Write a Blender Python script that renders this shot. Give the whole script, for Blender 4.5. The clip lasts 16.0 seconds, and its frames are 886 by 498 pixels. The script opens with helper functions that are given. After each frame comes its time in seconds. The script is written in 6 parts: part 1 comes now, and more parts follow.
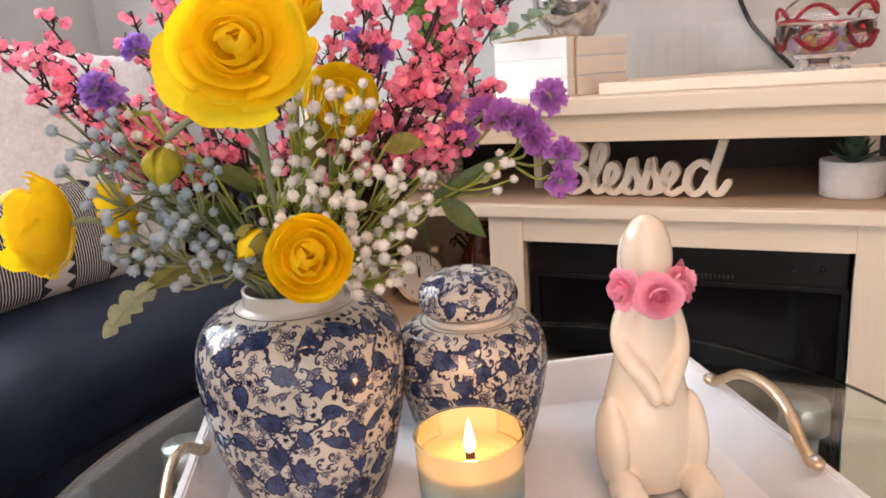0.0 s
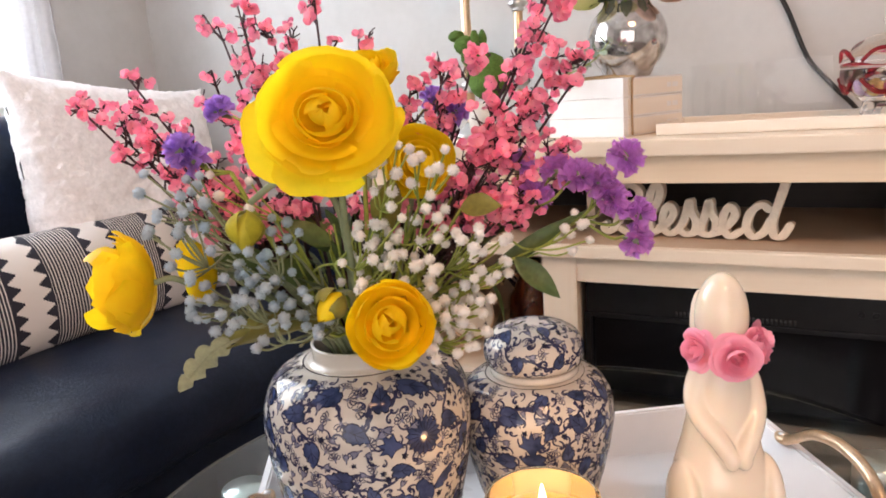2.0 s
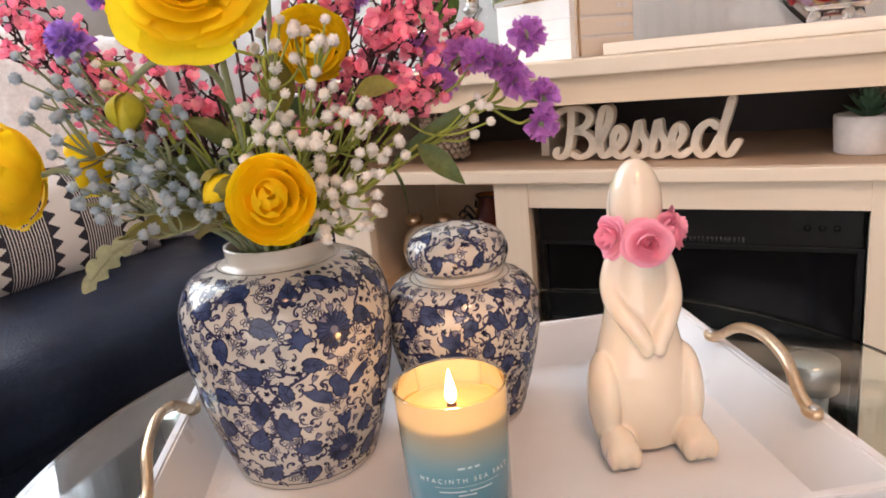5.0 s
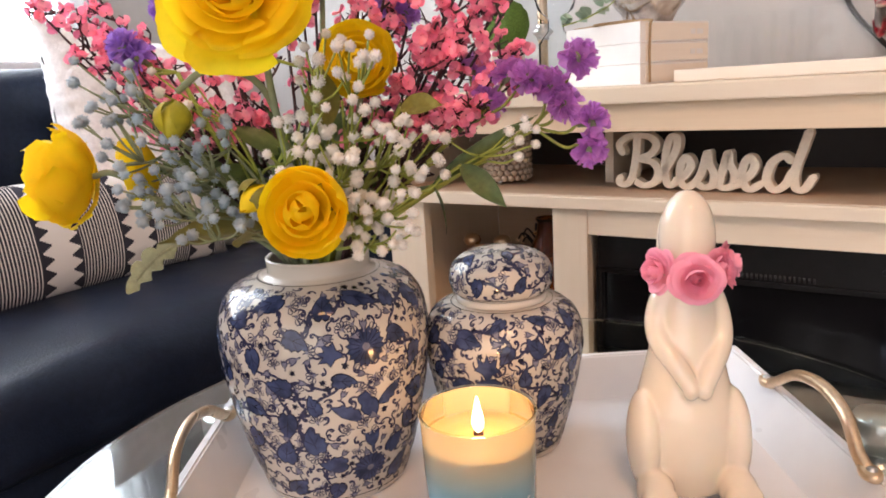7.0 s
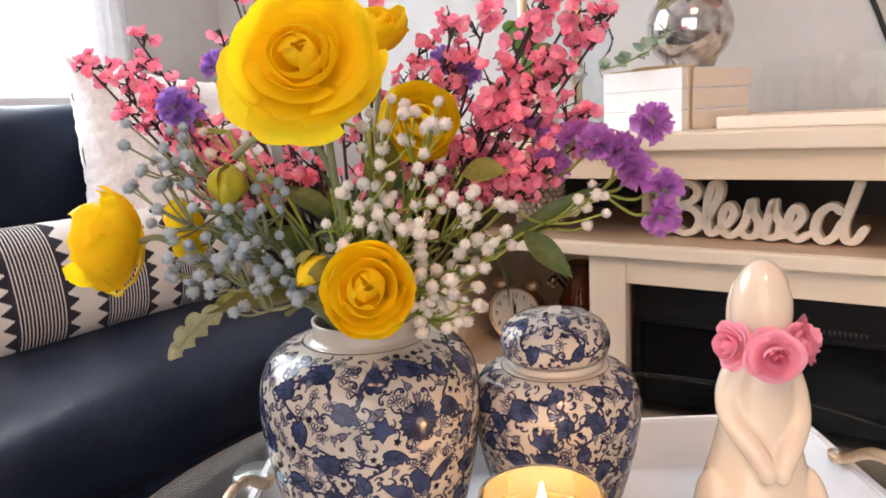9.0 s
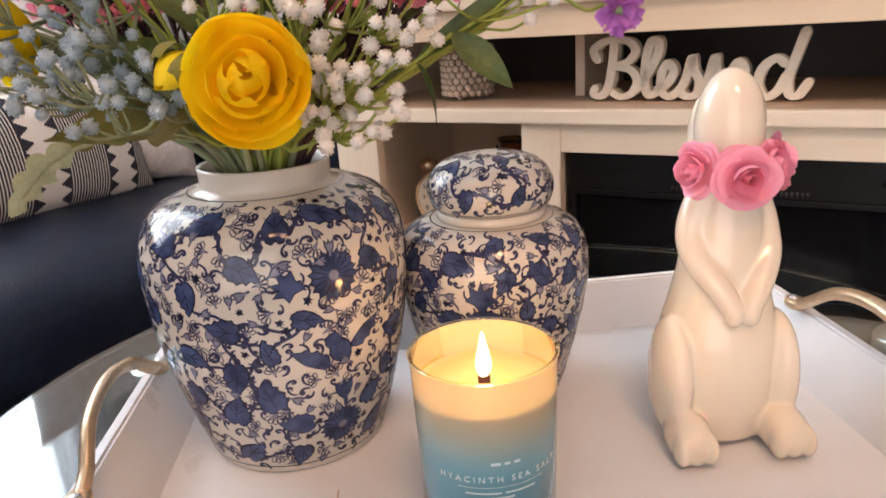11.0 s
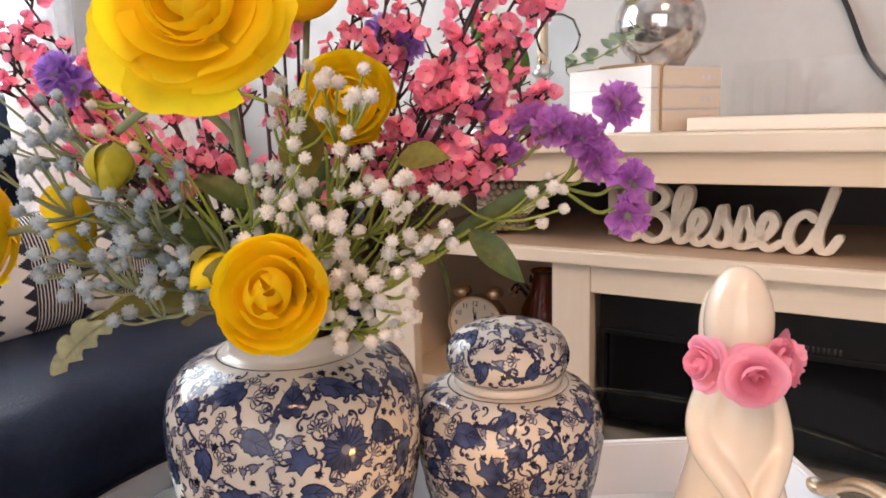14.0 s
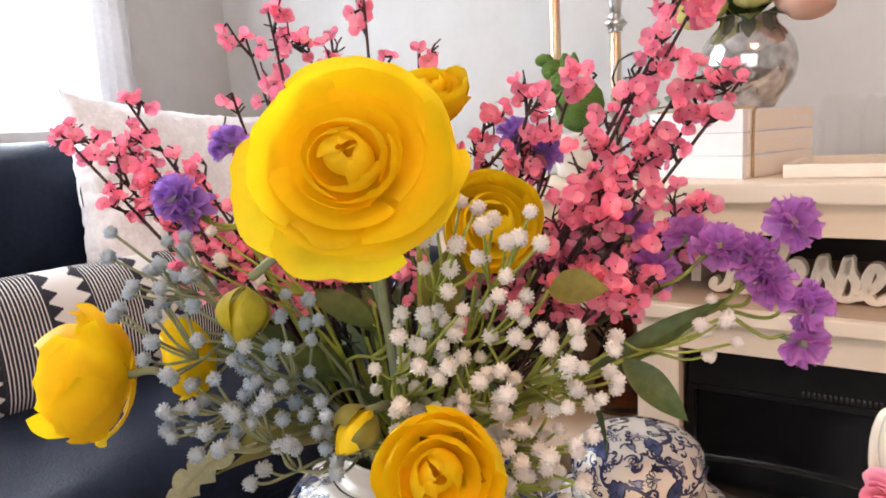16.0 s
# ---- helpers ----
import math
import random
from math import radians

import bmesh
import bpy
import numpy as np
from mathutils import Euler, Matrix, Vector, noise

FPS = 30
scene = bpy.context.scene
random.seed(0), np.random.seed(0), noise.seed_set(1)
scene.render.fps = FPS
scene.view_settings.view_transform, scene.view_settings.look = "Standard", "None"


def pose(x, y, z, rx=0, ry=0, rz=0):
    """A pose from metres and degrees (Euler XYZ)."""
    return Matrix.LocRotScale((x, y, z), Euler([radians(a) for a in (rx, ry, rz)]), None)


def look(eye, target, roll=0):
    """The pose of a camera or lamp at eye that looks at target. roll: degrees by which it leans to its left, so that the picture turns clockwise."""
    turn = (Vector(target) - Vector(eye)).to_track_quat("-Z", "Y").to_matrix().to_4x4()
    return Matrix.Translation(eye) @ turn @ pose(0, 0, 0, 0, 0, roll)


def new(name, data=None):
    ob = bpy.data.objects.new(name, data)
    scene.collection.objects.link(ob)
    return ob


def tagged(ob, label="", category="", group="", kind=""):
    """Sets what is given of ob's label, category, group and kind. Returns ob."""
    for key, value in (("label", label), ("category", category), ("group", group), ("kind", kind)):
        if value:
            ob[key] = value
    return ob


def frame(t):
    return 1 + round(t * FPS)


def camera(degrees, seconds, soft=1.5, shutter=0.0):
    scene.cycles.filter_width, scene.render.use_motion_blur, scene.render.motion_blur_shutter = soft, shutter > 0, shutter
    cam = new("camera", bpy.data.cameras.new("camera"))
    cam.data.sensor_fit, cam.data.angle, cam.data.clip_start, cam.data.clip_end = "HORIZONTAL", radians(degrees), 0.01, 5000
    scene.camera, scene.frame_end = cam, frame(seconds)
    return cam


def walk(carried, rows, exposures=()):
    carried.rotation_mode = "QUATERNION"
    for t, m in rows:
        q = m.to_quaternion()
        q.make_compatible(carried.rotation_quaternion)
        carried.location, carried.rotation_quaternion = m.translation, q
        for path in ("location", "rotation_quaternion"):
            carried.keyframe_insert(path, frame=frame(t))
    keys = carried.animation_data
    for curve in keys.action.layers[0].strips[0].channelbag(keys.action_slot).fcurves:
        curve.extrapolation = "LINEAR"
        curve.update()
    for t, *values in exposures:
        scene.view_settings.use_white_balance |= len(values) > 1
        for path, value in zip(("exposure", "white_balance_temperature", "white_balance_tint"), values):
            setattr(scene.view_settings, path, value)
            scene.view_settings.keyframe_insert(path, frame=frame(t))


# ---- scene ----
cam = camera(63.7, 16.0, soft=1.8)
METRES, EYE, TILT, LEAN, TURN = 0.65, 0.85, -14.0, 4.0, 0.0
ROWS = [
    (0.0, 0.0, 0.0, 0.0, 0.0, 0.0, -0.0),
    (0.5, -0.0015, 0.0028, 0.0251, 0.73, 1.1, -0.24),
    (1.0, -0.0202, 0.0019, 0.0405, 1.75, 1.87, -0.52),
    (1.5, -0.0422, -0.0031, 0.053, 2.6, 2.04, -0.78),
    (2.0, -0.0436, 0.0011, 0.0423, 2.86, 1.76, -0.67),
    (2.5, -0.0396, 0.0064, 0.033, 2.66, 1.1, -0.21),
    (3.0, -0.0296, 0.0189, 0.014, 2.31, 0.15, 0.4),
    (3.5, -0.0143, 0.0217, 0.0026, 1.89, -0.63, 1.0),
    (4.0, 0.0072, 0.0171, -0.012, 1.4, -1.05, 1.45),
    (6.5, 0.0929, 0.0273, -0.0735, 6.0, -1.01, -1.21),
    (7.0, 0.0878, 0.0415, -0.0412, 7.68, 0.4, -2.39),
    (7.5, 0.0752, 0.0492, -0.0089, 8.38, 2.19, -2.99),
    (8.0, 0.0637, 0.0406, 0.0222, 8.85, 3.75, -3.28),
    (10.5, -0.0114, 0.1858, -0.0569, 5.06, -2.42, -1.71),
    (11.0, 0.0219, 0.2129, -0.0777, 2.76, -4.34, -1.06),
    (11.5, 0.0549, 0.2197, -0.1023, 1.66, -5.23, -1.0),
    (12.0, 0.0829, 0.2158, -0.1017, 1.5, -4.73, -1.67),
    (12.5, 0.0838, 0.2067, -0.0837, 1.92, -3.01, -2.55),
    (13.0, 0.0787, 0.1966, -0.0596, 3.0, -0.82, -3.23),
    (13.5, 0.0684, 0.1872, -0.0352, 4.51, 1.36, -3.57),
    (14.0, 0.0456, 0.1849, 0.0019, 6.1, 3.35, -3.81),
    (14.5, 0.0188, 0.1745, 0.044, 7.57, 5.06, -3.85),
    (15.0, 0.0014, 0.1654, 0.0688, 8.83, 5.85, -3.65),
    (15.5, -0.0205, 0.1742, 0.0892, 9.52, 5.44, -3.31),
    (16.0, -0.058, 0.2231, 0.1026, 9.01, 3.72, -3.05),
]
walk(cam, [(t, pose(0, 0, EYE, TILT, LEAN, TURN) @ pose(METRES * x, METRES * y, METRES * z, 90 + pitch, roll, yaw)) for t, x, y, z, yaw, pitch, roll in ROWS])

# ---- world and light ----
CONSOLE = pose(0.112, 1.135, 0, 0, 0, -25.45)      # front left corner of the fireplace opening, x along the front, y to the back
TRAY = pose(0.0135, 0.551, 0, 0, 0, 8.5)
TRAY_Z = 0.485
GLASS_Z = 0.473

world = bpy.data.worlds.new("sky")
scene.world = world
world.use_nodes = True
sky = world.node_tree.nodes.new("ShaderNodeTexSky")
sky.sky_type, sky.sun_disc, sky.sun_elevation, sky.sun_rotation = "NISHITA", False, radians(35), radians(250)
world.node_tree.links.new(sky.outputs[0], world.node_tree.nodes["Background"].inputs[0])
world.node_tree.nodes["Background"].inputs[1].default_value = 0.1


def area(name, m, sx, sy, power, color):
    lamp = bpy.data.lights.new(name, "AREA")
    lamp.shape, lamp.size, lamp.size_y, lamp.energy, lamp.color = "RECTANGLE", sx, sy, power, color
    ob = new(name, lamp)
    ob.matrix_world = m
    return ob


# daylight in the window behind the sofa, unseen front and ceiling fills added, and the candle
area("window_daylight", CONSOLE @ look((-1.43, -0.61, 1.54), (0.0, -0.61, 1.54)), 1.16, 1.17, 26, (0.82, 0.90, 1.0))
area("front_fill_light", CONSOLE @ look((0.95, -3.02, 1.12), (0.6, -0.4, 0.9)), 2.2, 1.8, 22, (1.0, 0.84, 0.79))
# warm fill from above, added without a known lamp there
area("warm_fill_light", CONSOLE @ look((0.95, -1.5, 2.35), (0.5, -0.6, 0.5)), 0.5, 0.5, 19, (1.0, 0.52, 0.28))
flame_light = bpy.data.lights.new("flame_light", "POINT")
flame_light.energy, flame_light.color, flame_light.shadow_soft_size = 0.145, (1.0, 0.50, 0.19), 0.006
new("flame_light", flame_light).location = (0.001, 0.473, 0.592)


# ---- materials ----
def material(name, color, rough=0.5, metal=0.0, spread=0.08, scale=60, bump=0.0, bump_scale=300, spec=0.5, sheen=0.0, coat=0.0, sss=0.0,
             trans=0.0, per_object=0.0, rough_spread=0.0, color2=None, color2_scale=12, ior=1.45, thin_light=0.0):
    m = bpy.data.materials.new(name)
    m.use_nodes = True
    nt, n, l = m.node_tree, m.node_tree.nodes, m.node_tree.links
    b = n["Principled BSDF"]
    b.inputs["Roughness"].default_value, b.inputs["Metallic"].default_value = rough, metal
    b.inputs["Specular IOR Level"].default_value, b.inputs["IOR"].default_value = spec, ior
    b.inputs["Sheen Weight"].default_value, b.inputs["Coat Weight"].default_value = sheen, coat
    b.inputs["Coat Roughness"].default_value = 0.04
    b.inputs["Subsurface Weight"].default_value, b.inputs["Subsurface Scale"].default_value = sss, 0.004
    b.inputs["Transmission Weight"].default_value = trans
    co = n.new("ShaderNodeTexCoord")
    fine, broad = n.new("ShaderNodeTexNoise"), n.new("ShaderNodeTexNoise")
    fine.inputs["Scale"].default_value, fine.inputs["Detail"].default_value = scale, 5
    broad.inputs["Scale"].default_value, broad.inputs["Detail"].default_value = color2_scale, 3
    for t in (fine, broad):
        l.new(co.outputs["Object"], t.inputs["Vector"])
    mix = n.new("ShaderNodeMix")
    mix.data_type = "RGBA"
    mix.inputs["A"].default_value = (*color, 1)
    mix.inputs["B"].default_value = (*(color2 or [c * 0.94 for c in color]), 1)
    ramp = n.new("ShaderNodeMapRange")
    ramp.inputs["From Min"].default_value, ramp.inputs["From Max"].default_value = 0.35, 0.7
    l.new(broad.outputs["Fac"], ramp.inputs["Value"])
    l.new(ramp.outputs["Result"], mix.inputs["Factor"])
    hsv = n.new("ShaderNodeHueSaturation")
    val = n.new("ShaderNodeMapRange")
    val.inputs["From Min"].default_value, val.inputs["From Max"].default_value = 0.25, 0.75
    val.inputs["To Min"].default_value, val.inputs["To Max"].default_value = 1 - spread, 1 + spread
    l.new(fine.outputs["Fac"], val.inputs["Value"])
    value = val.outputs["Result"]
    if per_object:
        info, shift, mul = n.new("ShaderNodeObjectInfo"), n.new("ShaderNodeMapRange"), n.new("ShaderNodeMath")
        shift.inputs["To Min"].default_value, shift.inputs["To Max"].default_value = 1 - per_object, 1 + per_object
        mul.operation = "MULTIPLY"
        l.new(info.outputs["Random"], shift.inputs["Value"])
        l.new(shift.outputs["Result"], mul.inputs[0])
        l.new(value, mul.inputs[1])
        value = mul.outputs[0]
    l.new(value, hsv.inputs["Value"])
    l.new(mix.outputs["Result"], hsv.inputs["Color"])
    l.new(hsv.outputs["Color"], b.inputs["Base Color"])
    if thin_light:
        tl, ms = n.new("ShaderNodeBsdfTranslucent"), n.new("ShaderNodeMixShader")
        ms.inputs[0].default_value = thin_light
        l.new(hsv.outputs["Color"], tl.inputs["Color"])
        l.new(b.outputs[0], ms.inputs[1])
        l.new(tl.outputs[0], ms.inputs[2])
        l.new(ms.outputs[0], n["Material Output"].inputs[0])
    if rough_spread:
        rr = n.new("ShaderNodeMapRange")
        rr.inputs["To Min"].default_value, rr.inputs["To Max"].default_value = max(0, rough - rough_spread), rough + rough_spread
        l.new(broad.outputs["Fac"], rr.inputs["Value"])
        l.new(rr.outputs["Result"], b.inputs["Roughness"])
    if bump:
        bt, bn = n.new("ShaderNodeTexNoise"), n.new("ShaderNodeBump")
        bt.inputs["Scale"].default_value, bt.inputs["Detail"].default_value = bump_scale, 4
        bn.inputs["Strength"].default_value, bn.inputs["Distance"].default_value = bump, 0.002
        l.new(co.outputs["Object"], bt.inputs["Vector"])
        l.new(bt.outputs["Fac"], bn.inputs["Height"])
        l.new(bn.outputs["Normal"], b.inputs["Normal"])
    return m


def glass(name, color=(1, 1, 1), rough=0.0, ior=1.45):
    m = bpy.data.materials.new(name)
    m.use_nodes = True
    b = m.node_tree.nodes["Principled BSDF"]
    b.inputs["Base Color"].default_value = (*color, 1)
    b.inputs["Roughness"].default_value, b.inputs["IOR"].default_value, b.inputs["Transmission Weight"].default_value = rough, ior, 1
    return m


def thin(name, color=(1, 1, 1), haze=0.0, ior=1.45):
    """A thin clear wall: seen through, with a glossy skin, and a little haze."""
    m = bpy.data.materials.new(name)
    m.use_nodes = True
    n, l = m.node_tree.nodes, m.node_tree.links
    n.remove(n["Principled BSDF"])
    tr, gl, di, fr, a, b = (n.new("ShaderNode" + k) for k in ("BsdfTransparent", "BsdfGlossy", "BsdfTranslucent", "Fresnel", "MixShader", "MixShader"))
    fr.inputs["IOR"].default_value = ior
    tr.inputs["Color"].default_value = (*color, 1)
    gl.inputs["Roughness"].default_value = 0.03
    di.inputs["Color"].default_value = (*color, 1)
    a.inputs[0].default_value = haze
    l.new(tr.outputs[0], a.inputs[1])
    l.new(di.outputs[0], a.inputs[2])
    l.new(fr.outputs[0], b.inputs[0])
    l.new(a.outputs[0], b.inputs[1])
    l.new(gl.outputs[0], b.inputs[2])
    l.new(b.outputs[0], n["Material Output"].inputs[0])
    return m


def glow(name, color, strength):
    m = bpy.data.materials.new(name)
    m.use_nodes = True
    b = m.node_tree.nodes["Principled BSDF"]
    b.inputs["Base Color"].default_value = (*color, 1)
    b.inputs["Emission Color"].default_value, b.inputs["Emission Strength"].default_value = (*color, 1), strength
    return m


def wood(name, light, dark, along="X", rough=0.5, scale=9):
    """Painted or bare wood with grain along one axis."""
    m = material(name, light, rough, spread=0.04, bump=0.08, bump_scale=200)
    n, l = m.node_tree.nodes, m.node_tree.links
    co, mp, wv, mx = n.new("ShaderNodeTexCoord"), n.new("ShaderNodeMapping"), n.new("ShaderNodeTexNoise"), n.new("ShaderNodeMix")
    mp.inputs["Scale"].default_value = {"X": (1, 18, 18), "Y": (18, 1, 18), "Z": (18, 18, 1)}[along]
    wv.inputs["Scale"].default_value, wv.inputs["Detail"].default_value = scale, 6
    mx.data_type = "RGBA"
    mx.inputs["A"].default_value, mx.inputs["B"].default_value = (*light, 1), (*dark, 1)
    l.new(co.outputs["Object"], mp.inputs["Vector"])
    l.new(mp.outputs["Vector"], wv.inputs["Vector"])
    l.new(wv.outputs["Fac"], mx.inputs["Factor"])
    l.new(mx.outputs["Result"], n["Principled BSDF"].inputs["Base Color"])
    return m


WALL = material("wall_paint", (0.56, 0.56, 0.55), 0.85, spread=0.02, bump=0.15, bump_scale=350)
TRIM = material("trim_paint", (0.8, 0.8, 0.8), 0.4, spread=0.02)
CEIL = material("ceiling_paint", (0.8, 0.79, 0.77), 0.9, spread=0.02, bump=0.2, bump_scale=200)
CARPET = material("carpet", (0.17, 0.15, 0.14), 0.95, spread=0.3, scale=500, bump=0.8, bump_scale=700, color2=(0.12, 0.11, 0.105))
LEATHER = material("navy_leather", (0.006, 0.0105, 0.024), 0.38, spread=0.25, scale=90, bump=0.35, bump_scale=260, rough_spread=0.2, color2=(0.012, 0.019, 0.038), spec=0.19, color2_scale=9)
CREAM = wood("cream_painted_wood", (0.80, 0.69, 0.55), (0.73, 0.61, 0.47), "X", 0.42)
# tan copy of the cream: the overhang's warm shade on the fascia, as colour
CREAM_SHADE = wood("shaded_cream_wood", (0.76, 0.61, 0.44), (0.69, 0.54, 0.38), "X", 0.45)
CREAM_V = wood("cream_painted_upright", (0.80, 0.69, 0.55), (0.73, 0.61, 0.47), "Z", 0.42)
# browner copy of the cream wood, with the inside's shade in its colour
INNER_SHADE = wood("shaded_inside_wood", (0.56, 0.41, 0.29), (0.46, 0.33, 0.22), "X", 0.5)
BACK_SHADE = material("back_shade", (0.035, 0.03, 0.03), 0.6, spread=0.1)
BLACK = material("black_metal", (0.007, 0.007, 0.008), 0.4, spread=0.2, rough_spread=0.1, spec=0.25)
FIREGLASS = material("black_glass", (0.003, 0.003, 0.004), 0.12, spread=0.0, spec=0.2)
TRAYWHITE = material("white_lacquer", (0.77, 0.785, 0.81), 0.3, spread=0.02, scale=30, bump=0.03, bump_scale=60, rough_spread=0.08, color2=(0.73, 0.745, 0.77))
GOLD = material("brushed_gold", (0.72, 0.54, 0.36), 0.3, 1.0, spread=0.12, scale=200, bump=0.1, bump_scale=500, rough_spread=0.1)
STEEL = material("brushed_steel", (0.62, 0.62, 0.62), 0.28, 1.0, spread=0.06)
PORCELAIN = material("porcelain", (0.61, 0.555, 0.485), 0.09, spread=0.03, coat=0.08, spec=0.38, color2=(0.56, 0.515, 0.45), color2_scale=30)
BLUE = material("cobalt_paint", (0.060, 0.080, 0.175), 0.08, spread=0.3, scale=140, coat=0.08, spec=0.38, color2=(0.020, 0.030, 0.078), color2_scale=75)
INK = material("ink_line", (0.014, 0.015, 0.036), 0.08, spread=0.1, coat=0.08, spec=0.38)
VINE = material("blue_line", (0.036, 0.038, 0.085), 0.08, spread=0.2, scale=200, coat=0.08, spec=0.38)
WASH = material("pale_blue_wash", (0.20, 0.20, 0.27), 0.08, spread=0.3, scale=160, coat=0.08, spec=0.38)
CERAMIC = material("cream_glazed_ceramic", (0.82, 0.72, 0.58), 0.07, spread=0.015, coat=0.5, sss=0.1, color2=(0.81, 0.72, 0.59), color2_scale=14)
PINKFOAM = material("pink_foam", (1.0, 0.45, 0.60), 0.7, spread=0.04, per_object=0.04, bump=0.1, bump_scale=500, thin_light=0.25)
YELLOW = material("yellow_silk", (1.0, 0.82, 0.015), 0.6, spread=0.05, scale=160, per_object=0.03, bump=0.2, bump_scale=120, color2=(1.0, 0.74, 0.013), color2_scale=40, thin_light=0.52)
ORANGE = material("golden_silk", (1.0, 0.80, 0.016), 0.6, spread=0.08, scale=160, per_object=0.08, bump=0.2, bump_scale=260, thin_light=0.28)
PINK = material("coral_silk", (1.0, 0.25, 0.44), 0.65, spread=0.14, scale=220, per_object=0.2, bump=0.15, color2=(1.0, 0.54, 0.61), color2_scale=30, thin_light=0.4)
PURPLE = material("purple_silk", (0.66, 0.27, 0.76), 0.65, spread=0.15, scale=240, per_object=0.1, bump=0.2, color2=(0.66, 0.34, 0.72), color2_scale=60, thin_light=0.55)
VIOLET = material("violet_silk", (0.50, 0.29, 0.80), 0.65, spread=0.15, scale=240, per_object=0.1, bump=0.2, thin_light=0.55)
WHITEBALL = material("white_flocked", (0.98, 0.965, 0.93), 0.85, spread=0.03, scale=700, per_object=0.02, thin_light=0.25, sheen=0.3)
GREYBALL = material("grey_blue_flocked", (0.58, 0.69, 0.77), 0.85, spread=0.1, scale=700, per_object=0.12, thin_light=0.4)
TWIG = material("dark_twig", (0.045, 0.018, 0.022), 0.6, spread=0.3, scale=400, bump=0.3)
STEM = material("green_stem", (0.29, 0.35, 0.065), 0.55, spread=0.2, scale=150, per_object=0.15)
SAGE = material("sage_stem", (0.26, 0.30, 0.17), 0.6, spread=0.15, scale=150, per_object=0.1)
LEAF = material("green_leaf", (0.07, 0.125, 0.035), 0.42, spread=0.25, scale=130, per_object=0.25, bump=0.3, bump_scale=180, color2=(0.11, 0.15, 0.045), color2_scale=40, thin_light=0.25)
BUDGREEN = material("bud_green", (0.48, 0.44, 0.03), 0.5, spread=0.2, scale=130, per_object=0.1, bump=0.2, thin_light=0.2)
OLIVE = material("olive_leaf", (0.20, 0.19, 0.035), 0.5, spread=0.25, scale=130, per_object=0.2, bump=0.3, bump_scale=180)
LAMB = material("pale_felt_leaf", (0.31, 0.31, 0.18), 0.8, spread=0.15, scale=300, sheen=0.3, bump=0.3, bump_scale=600, thin_light=0.2)
FLAME = glow("flame", (1.0, 0.72, 0.36), 16)
TABLEGLASS = glass("table_glass", (0.86, 0.95, 0.93), 0.0, 1.5)
LETTER = material("white_print", (0.52, 0.64, 0.68), 0.5, spread=0.0)
FUR = material("white_plush", (0.90, 0.88, 0.885), 0.95, spread=0.1, scale=120, sheen=0.6, bump=0.9, bump_scale=190, color2=(0.84, 0.80, 0.80), color2_scale=18)
SIGN = material("whitewashed_sign", (0.78, 0.69, 0.56), 0.6, spread=0.08, scale=150, bump=0.2)
PLASTER = material("white_cement", (0.74, 0.71, 0.68), 0.8, spread=0.08, scale=80, bump=0.3, bump_scale=150)
SUCCULENT = material("succulent_green", (0.05, 0.10, 0.055), 0.5, spread=0.2)
MOSS = material("moss", (0.09, 0.17, 0.03), 0.95, spread=0.5, scale=500, bump=1.0, bump_scale=500)
MERCURY = material("mercury_glass", (0.72, 0.71, 0.70), 0.12, 0.85, spread=0.35, scale=70, rough_spread=0.12, color2=(0.42, 0.39, 0.37), color2_scale=45)
BEADGLASS = material("bead_glass", (0.66, 0.54, 0.42), 0.12, 0.35, spread=0.3, scale=300, color2=(0.36, 0.30, 0.25), color2_scale=160)
PEONY = material("peach_silk", (0.92, 0.60, 0.46), 0.6, spread=0.06, per_object=0.06, color2=(0.93, 0.74, 0.60), thin_light=0.4)
LIME = material("pale_yellow_silk", (0.90, 0.86, 0.42), 0.6, spread=0.06, per_object=0.06, color2=(0.80, 0.84, 0.28), thin_light=0.4)
BOOKWHITE = material("white_planks", (0.82, 0.80, 0.78), 0.6, spread=0.03, scale=40, bump=0.15)
BOOKSIDE = wood("pale_wood_side", (0.84, 0.77, 0.68), (0.78, 0.70, 0.60), "Y", 0.6)
TWINE = material("twine", (0.42, 0.29, 0.16), 0.9, spread=0.3, scale=600, bump=0.6)
PALEWOOD = wood("pale_tray_wood", (0.84, 0.77, 0.67), (0.79, 0.70, 0.59), "X", 0.5)
CABLE = material("black_rubber", (0.012, 0.012, 0.013), 0.5, spread=0.1)
RUBY = glass("ruby_glass", (0.55, 0.02, 0.04), 0.02)
BOTTLE = thin("bottle_glass", (0.94, 0.975, 1.0), 0.05, 1.12)
CRYSTAL = glass("crystal", (1, 1, 1), 0.02, 1.55)
ACRYL = thin("acrylic", (0.985, 0.99, 0.99), 0.0, 1.06)
for lk in [q for q in ACRYL.node_tree.links if q.from_node.type == "FRESNEL"]:
    lk.to_socket.default_value = 0.02
    ACRYL.node_tree.links.remove(lk)
DIAL = material("clock_dial", (0.80, 0.74, 0.63), 0.5, spread=0.02)
AMBER = glass("amber_glass", (0.60, 0.22, 0.03), 0.03)
BEADS = [material("bead_" + k, c, 0.2, spread=0.1, coat=0.4) for k, c in (("pink", (0.75, 0.12, 0.28)), ("lilac", (0.5, 0.38, 0.66)), ("gold", (0.7, 0.5, 0.2)), ("white", (0.8, 0.78, 0.78)))]


# ---- builders ----
def thing(name, label, category, m=Matrix(), group="", kind=""):
    ob = new(name)
    ob.empty_display_size = 0.02
    ob.matrix_basis = m
    return tagged(ob, label, category, group, kind)


